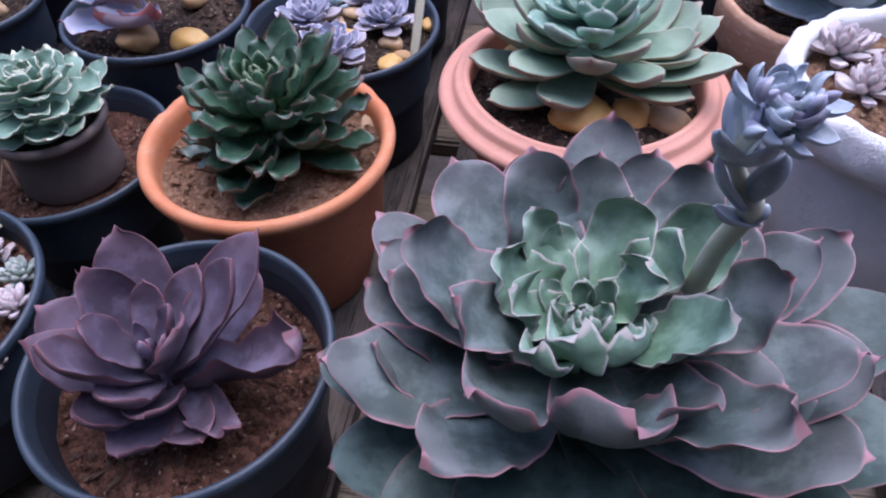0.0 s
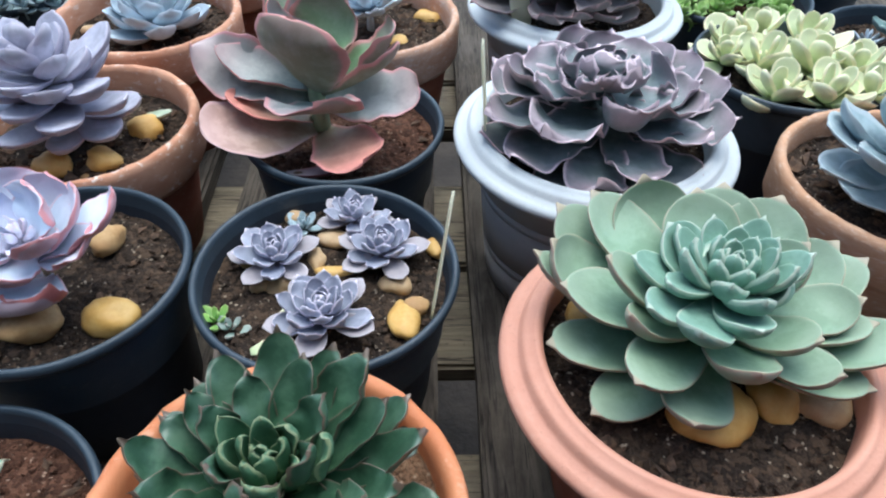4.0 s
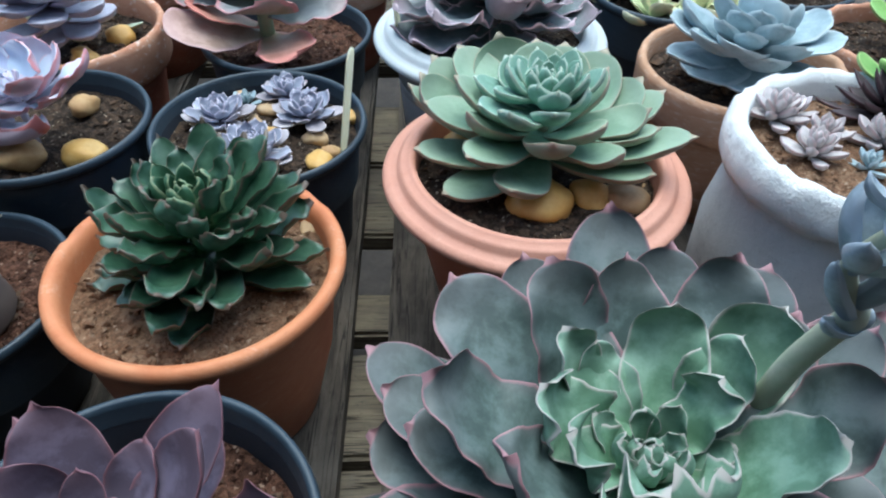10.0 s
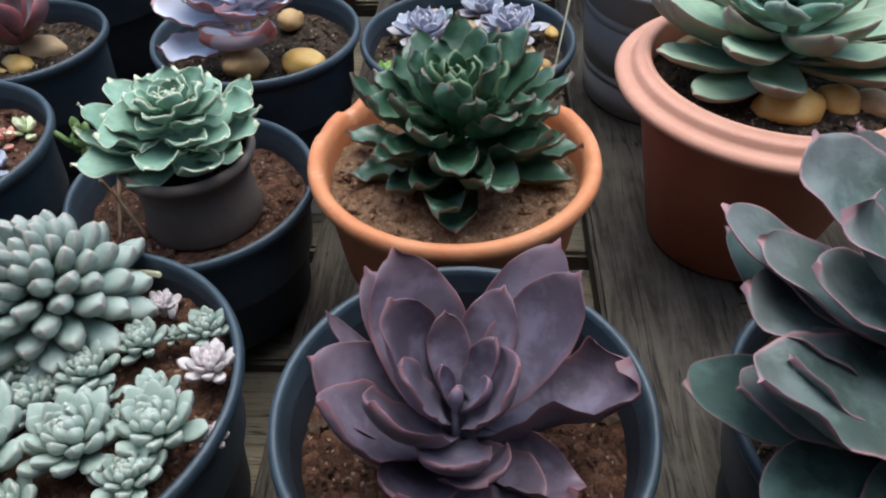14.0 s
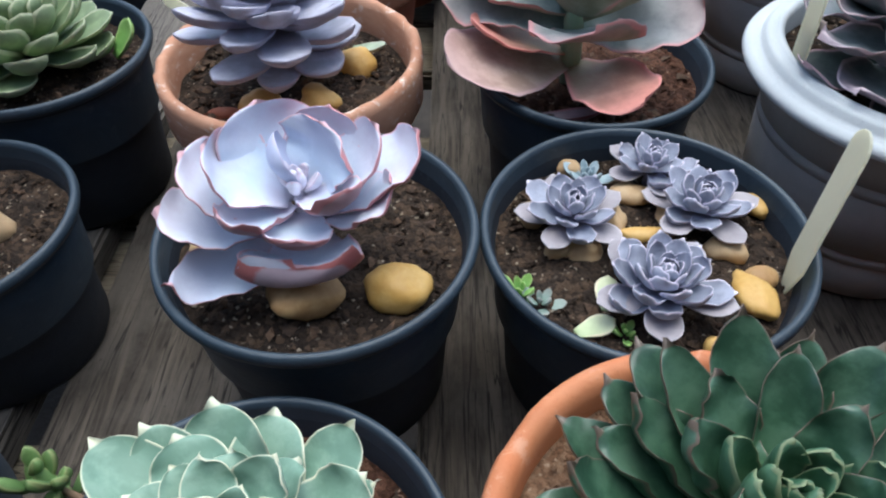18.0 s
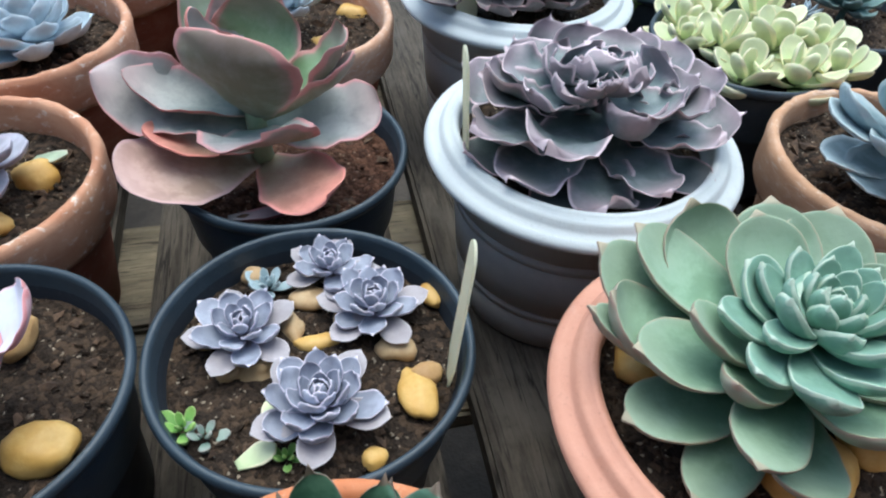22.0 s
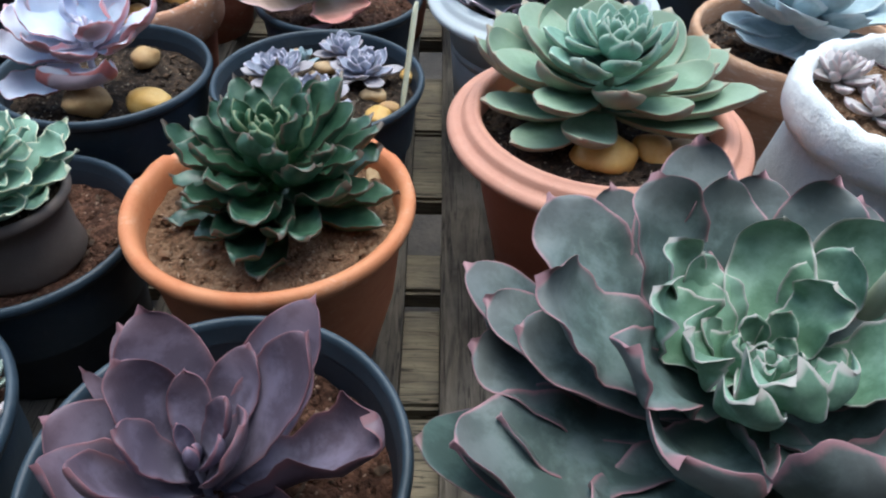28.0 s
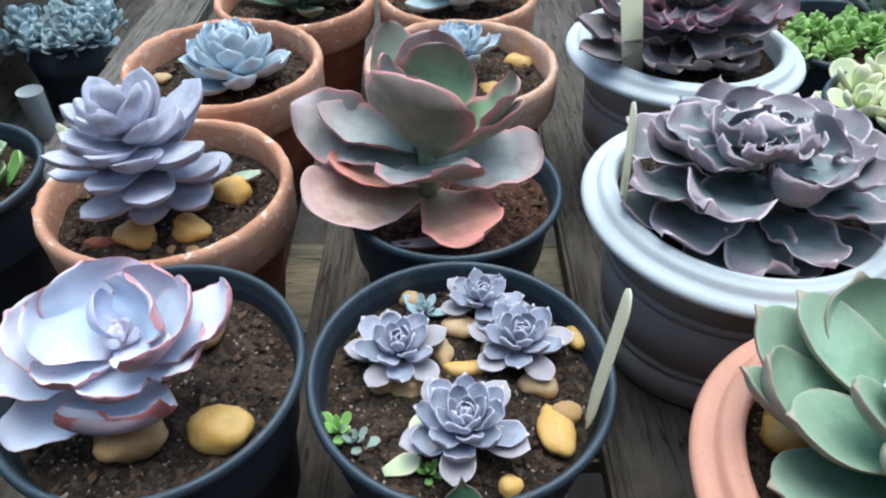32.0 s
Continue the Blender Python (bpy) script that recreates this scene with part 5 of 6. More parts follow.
for tip, W, fz, mat, cup, bend, wave, roll, lab in (
        ((-0.260, 0.588, 0.133), 0.058, -0.040, ("kal_l",), 0.12, 0.15, 0.02, -14, "aged mauve leaf"),
        ((-0.148, 0.570, 0.117), 0.054, -0.042, ("kal_p",), 0.14, 0.10, 0.03, 10, "aged salmon-pink leaf"),
        ((-0.246, 0.612, 0.143), 0.036, -0.034, ("kal_p",), 0.12, 0.15, 0.02, 0, "aged salmon-pink leaf"),
        ((-0.182, 0.581, 0.152), 0.068, -0.018, ("kal_e", "kal_u"), 0.14, 0.02, 0.05, 0, "grey-pink leaf with wavy margin"),
        ((-0.212, 0.675, 0.203), 0.046, -0.008, ("kal_g", "kal_u"), 0.34, 0.35, 0.05, 14, "upright grey-green leaf"),
        ((-0.173, 0.653, 0.199), 0.056, -0.006, ("kal_g", "kal_u"), 0.34, 0.40, 0.05, -4, "upright green leaf"),
        ((-0.182, 0.663, 0.203), 0.050, -0.008, ("kal_e", "kal_u"), 0.30, 0.35, 0.05, 0, "upright grey-pink leaf"),
        ((-0.210, 0.638, 0.200), 0.022, 0.002, ("kal_e", "kal_p"), 0.60, 0.50, 0.08, 0, "small curled leaf"),
        ((-0.129, 0.632, 0.186), 0.040, -0.012, ("kal_g", "kal_u"), 0.50, 0.30, 0.07, -10, "folded grey-green leaf"),
        ((-0.126, 0.620, 0.176), 0.030, -0.014, ("kal_e", "kal_u"), 0.40, 0.30, 0.05, -20, "grey-pink leaf with wavy margin"),
        ((-0.112, 0.621, 0.146), 0.050, -0.022, ("kal_e", "kal_u"), 0.16, 0.20, 0.06, 18, "pale grey-pink leaf with wavy margin"),
        ((-0.267, 0.646, 0.168), 0.052, -0.018, ("kal_e", "kal_u"), 0.34, 0.40, 0.11, -24, "grey-pink leaf with wavy margin"),
        ((-0.252, 0.641, 0.166), 0.036, -0.010, ("kal_e", "kal_u"), 0.45, 0.30, 0.06, -10, "grey-pink leaf with wavy margin")):
    d = Vector((tip[0] + 0.185, tip[1] - 0.624, 0)).normalized() * 0.005
    reach(kal, (-0.185 + d.x, 0.624 + d.y, 0.150 + fz), tip, W, [LM[k] for k in mat], 0.0035, roll, lab, 15, 19, vm=0.60, base=0.32, tipe=2.4, cup=cup, bend=bend, wave=wave, nw=1.6, mucro=0.0, frill=0.03)
reach(kal, (-0.184, 0.620, 0.142), (-0.192, 0.607, 0.197), 0.078, [LM["kal"], LM["kal_u"]], 0.0036, 0.0, "broad upright olive leaf with a notched pink edge", 21, 25, vm=0.62, base=0.32, tipe=3.0, cup=0.20, bend=0.30, wave=0.012, mucro=-0.07)
dry = new("fallen_leaf", leaf_mesh(0.040, 0.012, 0.003, mats=[LM["red"]], cup=0.5, bend=0.3))
dry.matrix_basis = pose(-0.208, 0.588, 0.092, 0, 0, -8)
tagged(dry, "fallen pinkish dry leaf lying on red soil", "leaf")

# grey-lilac rosette leaning out of its terracotta pot; leaf rows: tip place, width, share of the stem's length
lilg = root("lilac_grey_rosette", pose(-0.352, 0.630, 0.098), "grey-lilac succulent rosette with plump leaves, leaning", "succulent")
foot, crown = Vector((-0.352, 0.630, 0.098)), Vector((-0.366, 0.608, 0.174))
tube([Vector((0, 0, 0)), (crown - foot) * 0.5, (crown - foot) * 0.96], [0.006, 0.005, 0.003], M["stalk"], "stem", lilg)
LILG_A = [(-0.354, 0.636, 0.192, 0.032, 0.76), (-0.323, 0.640, 0.182, 0.032, 0.66), (-0.316, 0.590, 0.163, 0.030, 0.62), (-0.312, 0.606, 0.143, 0.032, 0.45), (-0.344, 0.565, 0.144, 0.031, 0.5), (-0.322, 0.595, 0.121, 0.030, 0.30), (-0.387, 0.571, 0.129, 0.030, 0.38), (-0.373, 0.567, 0.152, 0.026, 0.6),
          (-0.369, 0.571, 0.171, 0.024, 0.74), (-0.414, 0.598, 0.141, 0.030, 0.55), (-0.405, 0.611, 0.162, 0.030, 0.70), (-0.345, 0.582, 0.160, 0.026, 0.68), (-0.398, 0.626, 0.173, 0.028, 0.72), (-0.359, 0.580, 0.118, 0.026, 0.25), (-0.338, 0.660, 0.168, 0.032, 0.5), (-0.380, 0.660, 0.165, 0.032, 0.5)]
LILG_B = [(-0.365, 0.604, 0.199, 0.022, 0.92), (-0.352, 0.604, 0.190, 0.020, 0.86), (-0.377, 0.588, 0.186, 0.020, 0.88), (-0.384, 0.606, 0.188, 0.022, 0.88), (-0.372, 0.598, 0.192, 0.014, 0.97), (-0.366, 0.594, 0.188, 0.012, 0.99), (-0.312, 0.630, 0.130, 0.03, 0.3), (-0.405, 0.640, 0.135, 0.03, 0.35)]
LILG_C = [(crown.x + (0.018 + 0.0022 * i) * math.cos(2.4 * i), crown.y + (0.018 + 0.0022 * i) * math.sin(2.4 * i), 0.196 - 0.0028 * i, 0.020 + 0.0008 * i, 0.95 - 0.032 * i) for i in range(15)]
for x, y, z, W, f in LILG_A + LILG_B + LILG_C:
    reach(lilg, foot.lerp(crown, f), (x, y, z), W, [LM["agave"]], 0.0062, rnd(-8, 8), nu=9, nv=11, vm=0.64 + rnd(-0.04, 0.04), base=0.42, tipe=2.0, cup=rnd(0.08, 0.2), bend=rnd(0.2, 0.4), mucro=0.03, keel=0.3)

# dusky ruffled rosette in the white-rimmed pot
dusky = rosette("dusky_rosette", (0.012, 0.584, 0.178), 8, 0.016, [LM["dark"]], "dusky purple-grey rosette with ruffled pale-edged leaves", el=(35, 78), size=(1, 0.6), wid=(0.8, 0.7), rise=0.004, base_r=0.003,
                bendk=(0.3, 0.6), vm=0.70, base=0.45, tipe=2.4, cup=0.45, wave=0.05, nw=1.4, mucro=0.035, th=0.0026, jit=6, nu=11, nv=13, stem=0.06)
DUSKY_LOW = [(0.026, 0.520, 0.127, 0.034, -0.050), (0.066, 0.531, 0.132, 0.036, -0.048), (-0.031, 0.527, 0.128, 0.040, -0.050), (-0.073, 0.568, 0.142, 0.036, -0.046)]
DUSKY_OUT = [(-0.007, 0.517, 0.136, 0.038, -0.042), (0.031, 0.517, 0.142, 0.034, -0.040), (-0.054, 0.538, 0.145, 0.042, -0.040), (-0.070, 0.568, 0.160, 0.040, -0.034), (0.067, 0.538, 0.160, 0.038, -0.032), (0.093, 0.562, 0.158, 0.036, -0.038), (-0.059, 0.600, 0.172, 0.036, -0.026), (-0.060, 0.628, 0.164, 0.038, -0.034), (0.006, 0.658, 0.174, 0.042, -0.028), (0.026, 0.647, 0.174, 0.042, -0.028), (0.043, 0.633, 0.176, 0.036, -0.024), (0.077, 0.628, 0.170, 0.042, -0.032), (0.096, 0.604, 0.164, 0.038, -0.034), (0.061, 0.642, 0.170, 0.036, -0.034), (-0.026, 0.638, 0.172, 0.034, -0.030)]
DUSKY_MID = [(-0.038, 0.536, 0.170, 0.044, -0.026), (0.066, 0.556, 0.172, 0.038, -0.024), (0.039, 0.543, 0.181, 0.032, -0.014), (-0.039, 0.567, 0.181, 0.030, -0.014), (0.049, 0.586, 0.181, 0.040, -0.018), (-0.056, 0.598, 0.178, 0.034, -0.020), (-0.021, 0.602, 0.184, 0.032, -0.014), (0.005, 0.603, 0.186, 0.032, -0.012), (0.070, 0.584, 0.172, 0.034, -0.026), (-0.014, 0.612, 0.180, 0.032, -0.020), (-0.039, 0.616, 0.178, 0.032, -0.022)]
DUSKY_IN = [(-0.024, 0.582, 0.188, 0.026, -0.008), (0.009, 0.581, 0.190, 0.026, -0.006), (0.022, 0.558, 0.188, 0.024, -0.008), (-0.009, 0.577, 0.190, 0.022, -0.006), (0.021, 0.572, 0.190, 0.022, -0.006), (0.008, 0.552, 0.188, 0.022, -0.006), (-0.025, 0.561, 0.185, 0.028, -0.012), (-0.014, 0.550, 0.190, 0.018, -0.004), (-0.002, 0.551, 0.191, 0.014, -0.002)]
ruffled = dict(frill=0.05, vm=0.74, base=0.42, tipe=2.5, mucro=0.04, th=0.0028, nu=19, nv=23)
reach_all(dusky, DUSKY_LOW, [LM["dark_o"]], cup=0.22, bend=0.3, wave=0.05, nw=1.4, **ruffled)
reach_all(dusky, [r[:3] + (r[3] * 1.15, r[4]) for r in DUSKY_OUT], [LM["dark"]], cup=0.24, bend=0.45, wave=0.085, nw=1.5, **ruffled)
reach_all(dusky, [r[:3] + (r[3] * 1.15, r[4]) for r in DUSKY_MID], [LM["dark"]], 0.005, cup=0.36, bend=0.6, wave=0.10, nw=1.6, **ruffled)
reach_all(dusky, DUSKY_IN, [LM["dark"]], 0.003, cup=0.42, bend=0.6, wave=0.13, nw=1.7, **ruffled)
reach(dusky, (0.014, 0.578, 0.160), (0.009, 0.540, 0.176), 0.042, [LM["dark"]], 0.0028, -14, "bowl-shaped leaf with a rolled lip", 19, 23, vm=0.66, base=0.45, tipe=2.8, cup=0.75, bend=1.15, wave=0.05, nw=1.3, mucro=0.02, spoon=0.8)

# dark wine ruffled rosette in the far white-rimmed pot
wine = rosette("wine_rosette", (0.032, 0.804, 0.164), 10, 0.030, [LM["wine"]], "dark wine-coloured rosette with ruffled red-edged leaves", el=(40, 80), size=(1, 0.6), wid=(0.6, 0.6), rise=0.004, base_r=0.003, start=200,
               bendk=(0.3, 0.4), vm=0.7, base=0.4, tipe=2.3, cup=0.45, wave=0.07, nw=1.6, mucro=0.03, th=0.0028, jit=7, nu=11, nv=13, stem=0.054)
WINE_LOW = [(-0.068, 0.750, 0.150, 0.036, -0.030), (-0.069, 0.782, 0.160, 0.036, -0.026), (-0.016, 0.733, 0.146, 0.038, -0.030), (-0.041, 0.754, 0.156, 0.034, -0.022), (0.014, 0.736, 0.142, 0.036, -0.032), (0.036, 0.737, 0.150, 0.032, -0.018), (0.051, 0.740, 0.140, 0.032, -0.032), (0.073, 0.752, 0.147, 0.036, -0.030), (0.083, 0.762, 0.160, 0.036, -0.022), (0.029, 0.753, 0.130, 0.034, -0.038), (0.076, 0.756, 0.132, 0.034, -0.038), (-0.026, 0.764, 0.134, 0.034, -0.038)]
WINE_FRONT = [(0.087, 0.774, 0.172, 0.032, -0.014), (-0.036, 0.768, 0.185, 0.038, -0.014), (-0.002, 0.753, 0.170, 0.030, -0.008), (0.023, 0.754, 0.164, 0.026, -0.006), (0.035, 0.750, 0.175, 0.028, -0.006), (0.067, 0.771, 0.185, 0.036, -0.010), (-0.022, 0.755, 0.172, 0.030, -0.010)]
WINE_BACK = [(0.032 + r * math.cos(radians(az)), 0.804 + r * math.sin(radians(az)), z, w, f) for az, r, z, w, f in ((12, 0.066, 0.200, 0.042, -0.016), (40, 0.060, 0.216, 0.044, -0.014), (68, 0.056, 0.224, 0.044, -0.012), (95, 0.060, 0.226, 0.046, -0.014), (122, 0.058, 0.222, 0.044, -0.012), (150, 0.062, 0.212, 0.044, -0.014), (176, 0.068, 0.198, 0.042, -0.018),
             (30, 0.036, 0.208, 0.034, -0.006), (75, 0.032, 0.214, 0.034, -0.004), (110, 0.034, 0.212, 0.034, -0.004), (160, 0.036, 0.204, 0.034, -0.006), (55, 0.082, 0.190, 0.044, -0.024), (100, 0.084, 0.190, 0.044, -0.024), (140, 0.084, 0.186, 0.044, -0.024), (5, 0.084, 0.170, 0.040, -0.026), (185, 0.082, 0.170, 0.040, -0.026))]
reach_all(wine, WINE_LOW, [LM["wine_o"]], cup=0.26, bend=0.35, wave=0.08, nw=1.5, **ruffled)
reach_all(wine, WINE_FRONT + WINE_BACK, [LM["wine"]], 0.005, cup=0.36, bend=0.5, wave=0.12, nw=1.8, **ruffled)

# mint rosette in a small pot that stands inside a larger pot
pot("black", -0.318, 0.313, 0.128, 0.038, "small grey-brown plastic pot standing on soil in a larger pot", "soil", 0.008, bottom=0.078, seed=31, grit=10, body="brown_grey", rim="brown_grey", r2=0.032)
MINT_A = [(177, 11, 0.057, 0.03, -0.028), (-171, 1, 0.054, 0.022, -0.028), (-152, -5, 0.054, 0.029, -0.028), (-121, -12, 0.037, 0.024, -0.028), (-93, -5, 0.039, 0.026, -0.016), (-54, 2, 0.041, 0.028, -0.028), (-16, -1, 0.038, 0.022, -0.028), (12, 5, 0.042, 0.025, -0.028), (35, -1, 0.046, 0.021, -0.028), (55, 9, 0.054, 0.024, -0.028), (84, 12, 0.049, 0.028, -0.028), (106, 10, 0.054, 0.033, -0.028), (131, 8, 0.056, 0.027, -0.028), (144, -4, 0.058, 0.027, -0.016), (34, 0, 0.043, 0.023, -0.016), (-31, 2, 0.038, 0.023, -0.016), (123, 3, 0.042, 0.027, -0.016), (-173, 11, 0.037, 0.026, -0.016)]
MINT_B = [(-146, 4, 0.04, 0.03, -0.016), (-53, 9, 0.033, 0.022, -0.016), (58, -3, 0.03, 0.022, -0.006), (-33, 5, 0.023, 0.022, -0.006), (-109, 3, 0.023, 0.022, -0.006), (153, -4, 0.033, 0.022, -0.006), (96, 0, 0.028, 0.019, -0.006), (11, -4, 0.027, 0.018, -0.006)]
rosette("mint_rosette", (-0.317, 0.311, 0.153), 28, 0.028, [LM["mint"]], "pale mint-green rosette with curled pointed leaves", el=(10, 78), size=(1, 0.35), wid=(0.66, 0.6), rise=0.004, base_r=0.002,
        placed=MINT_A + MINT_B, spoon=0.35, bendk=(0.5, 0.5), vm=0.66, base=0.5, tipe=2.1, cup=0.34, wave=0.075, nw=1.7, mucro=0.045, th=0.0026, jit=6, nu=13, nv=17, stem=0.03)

# blue-grey rosette in the tan pot
slate = rosette("slate_rosette", (0.218, 0.552, 0.142), 6, 0.018, [LM["slate"]], "blue-grey rosette with broad smooth oval leaves", el=(60, 82), size=(1.0, 0.7), wid=(0.6, 0.6), rise=0.004, base_r=0.003,
                bendk=(0.3, 0.4), vm=0.6, base=0.4, tipe=2.1, cup=0.4, mucro=0.02, th=0.004, jit=5, stem=0.036)
SLATE_OUT = [(0.154, 0.512, 0.130, 0.042, -0.016), (0.194, 0.486, 0.126, 0.036, -0.020), (0.240, 0.484, 0.130, 0.044, -0.018), (0.276, 0.530, 0.152, 0.042, -0.010), (0.145, 0.555, 0.158, 0.038, -0.010), (0.143, 0.540, 0.134, 0.034, -0.020), (0.272, 0.558, 0.160, 0.036, -0.012)]
SLATE_MID = [(0.177, 0.544, 0.180, 0.036, -0.006), (0.209, 0.543, 0.182, 0.040, -0.006), (0.235, 0.538, 0.174, 0.036, -0.006), (0.170, 0.489, 0.166, 0.036, -0.002), (0.202, 0.494, 0.152, 0.038, -0.008), (0.150, 0.512, 0.164, 0.034, -0.006), (0.227, 0.498, 0.158, 0.036, -0.008), (0.155, 0.560, 0.170, 0.034, -0.010)]
SLATE_IN = [(0.181, 0.516, 0.178, 0.026, 0.000), (0.197, 0.513, 0.180, 0.022, 0.000), (0.206, 0.504, 0.174, 0.028, 0.000), (0.168, 0.510, 0.174, 0.026, 0.000), (0.183, 0.494, 0.172, 0.024, 0.000)]
for rows, cup, bend in ((SLATE_OUT, 0.10, 0.12), (SLATE_MID, 0.30, 0.5), (SLATE_IN, 0.42, 0.5)):
    reach_all(slate, [r[:3] + (r[3] * 1.22, r[4]) for r in rows], [LM["slate"]], 0.005, th=0.0045, vm=0.62, base=0.36, tipe=2.15, cup=cup, bend=bend, wave=0.015, mucro=0.03)
# pale blue rosettes farther back
rosette("ice_rosette", (-0.347, 0.786, 0.139), 48, 0.045, [LM["ice"]], "ice-blue rosette with pointed cupped leaves", el=(-8, 84), size=(1.0, 0.34), wid=(0.72, 0.72), rise=0.034, base_r=0.006, start=240, bendk=(0.55, 0.6), vm=0.66, base=0.45, tipe=2.2, cup=0.38, mucro=0.05, th=0.003, stem=0.014)
rosette("ice_rosette", (-0.158, 0.800, 0.130), 26, 0.036, [LM["ice"]], "small ice-blue rosette with crinkled leaves", el=(0, 72), size=(1.0, 0.3), wid=(0.56, 0.6), rise=0.014, base_r=0.004, start=100, bendk=(0.35, 0.5), vm=0.62, base=0.45, tipe=1.9, cup=0.4, wave=0.05, mucro=0.05, th=0.003, stem=0.02)
rosette("deep_green_rosette", (-0.322, 0.955, 0.112), 24, 0.070, [LM["deep"]], "deep green succulent rosette in terracotta", el=(0, 70), size=(1.0, 0.35), wid=(0.38, 0.45), rise=0.015, start=20, bendk=(0.3, 0.4), vm=0.6, base=0.45, tipe=1.7, cup=0.35, mucro=0.06, stem=0.01)
rosette("grey_rosette", (-0.155, 0.964, 0.115), 24, 0.062, [LM["slate"]], "grey-blue succulent rosette in terracotta", el=(-4, 70), size=(1.0, 0.35), wid=(0.5, 0.5), rise=0.015, start=80, bendk=(0.3, 0.4), vm=0.62, base=0.4, tipe=2.0, cup=0.25, mucro=0.04, stem=0.01)

# the four lilac rosettes and their seedlings
for i, (x, y, z, r, n) in enumerate(((-0.153, 0.525, 0.111, 0.022, 20), (-0.134, 0.495, 0.110, 0.027, 24), (-0.198, 0.489, 0.111, 0.026, 22), (-0.165, 0.441, 0.113, 0.030, 30))):
    rosette("lilac_rosette", (x, y, z), n, r, [LM["lilac"]], "small lilac-grey rosette with pale leaf margins", group="lilac rosettes", el=(4, 74), size=(0.92, 0.32), wid=(0.66, 0.66), rise=0.008, base_r=0.003, start=70 * i,
            bendk=(0.3, 0.4), vm=0.62, base=0.42, tipe=1.9, cup=0.32, mucro=0.06, th=0.0022, nu=9, nv=13, stem=0.012, wave=0.03)
    for k in range(5):
        me = leaf_mesh(r * 0.92, r * 0.58, 0.002, vm=0.62, base=0.35, tipe=2.1, cup=0.2, bend=0.1, mats=[LM["lilac_o"]], nu=7, nv=9)
        ob = new("aged_leaf", me)
        ob.parent = [o for o in scene.objects if o.name.startswith("lilac_rosette")][-1]
        ob.matrix_basis = pose(0, 0, 0, 0, 0, 200 + 75 * k + 20 * i) @ Matrix.Translation((0.004, 0, -0.0065)) @ pose(0, 0, 0, 0, -2, 0)
rosette("seedling", (-0.186, 0.523, 0.101), 12, 0.014, [LM["slate"]], "tiny grey-blue rosette among pebbles", el=(5, 70), size=(1, 0.4), wid=(0.5, 0.5), rise=0.004, base_r=0.002, nu=5, nv=7, th=0.002)
rosette("seedling", (-0.226, 0.447, 0.098), 9, 0.012, [LM["fresh"]], "tiny pale green seedling rosette", el=(5, 60), size=(1, 0.5), wid=(0.6, 0.6), rise=0.004, base_r=0.002, nu=5, nv=7, th=0.002)
rosette("seedling", (-0.217, 0.441, 0.098), 8, 0.010, [LM["pale"]], "tiny pale green seedling rosette", el=(5, 60), size=(1, 0.5), wid=(0.6, 0.6), rise=0.004, base_r=0.002, nu=5, nv=7, th=0.002)
rosette("seedling", (-0.182, 0.424, 0.098), 8, 0.008, [LM["fresh"]], "tiny fresh green seedling", el=(5, 60), size=(1, 0.5), wid=(0.6, 0.6), rise=0.004, base_r=0.002, nu=5, nv=7, th=0.002)
for x, y, yaw in ((-0.203, 0.424, 20), (-0.188, 0.437, 80)):
    ob = new("loose_leaf", leaf_mesh(0.018, 0.012, 0.004, mats=[LM["lime"]], cup=0.1, bend=0.2, nu=7, nv=9))
    ob.matrix_basis = pose(x, y, 0.097, 0, 0, yaw)
    tagged(ob, "yellowing loose leaf lying on dark soil", "leaf")

# pebbles
def stones(z, mat, lab, *rows):
    """Pebbles lying at one height: place, half length, half width."""
    for x, y, a, b in rows:
        pebble(x, y, z, a, b, min(a, b) * 0.75, mat, lab, rnd(-8, 8))


stones(0.0975, "stone_p", "sandy pebble on dark potting soil", (-0.194, 0.473, 0.0099, 0.0087), (-0.175, 0.494, 0.0062, 0.0096), (-0.205, 0.474, 0.0079, 0.0063), (-0.216, 0.497, 0.0069, 0.0083), (-0.164, 0.512, 0.0107, 0.0086), (-0.149, 0.497, 0.0062, 0.0075), (-0.126, 0.473, 0.0092, 0.0079), (-0.193, 0.534, 0.006, 0.0063))
stones(0.0975, "stone_y", "yellow pebble on dark potting soil", (-0.162, 0.484, 0.0128, 0.0049), (-0.102, 0.506, 0.0057, 0.0088), (-0.121, 0.445, 0.0083, 0.0169), (-0.145, 0.417, 0.0058, 0.0056))
stones(0.0975, "stone_b", "brown pebble on dark potting soil", (-0.114, 0.455, 0.0076, 0.0061))
stones(0.107, "stone_y", "smooth yellow pebble on dark soil", (-0.280, 0.440, 0.0142, 0.0112))
stones(0.104, "stone_p", "tan pebble under the lavender rosette", (-0.373, 0.471, 0.0085, 0.0085))
stones(0.108, "stone_b", "brown pebble under the lavender rosette", (-0.321, 0.437, 0.0168, 0.0145), (-0.302, 0.503, 0.0102, 0.0136))
stones(0.100, "stone_y", "yellow pebble under the grey-lilac rosette", (-0.319, 0.634, 0.0125, 0.0125), (-0.337, 0.595, 0.013, 0.0105), (-0.369, 0.590, 0.0140, 0.0115))
stones(0.096, "clay", "reddish stone chip on soil", (-0.391, 0.585, 0.0110, 0.0056))
stones(0.095, "stone_b", "small brown pebble on soil", (-0.333, 0.577, 0.0076, 0.0052), (-0.345, 0.579, 0.0036, 0.0052))
stones(0.124, "stone_y", "large ochre pebble under the jade rosette", (0.024, 0.367, 0.0184, 0.0161), (0.055, 0.372, 0.0119, 0.0122), (-0.02, 0.43, 0.0134, 0.0146))
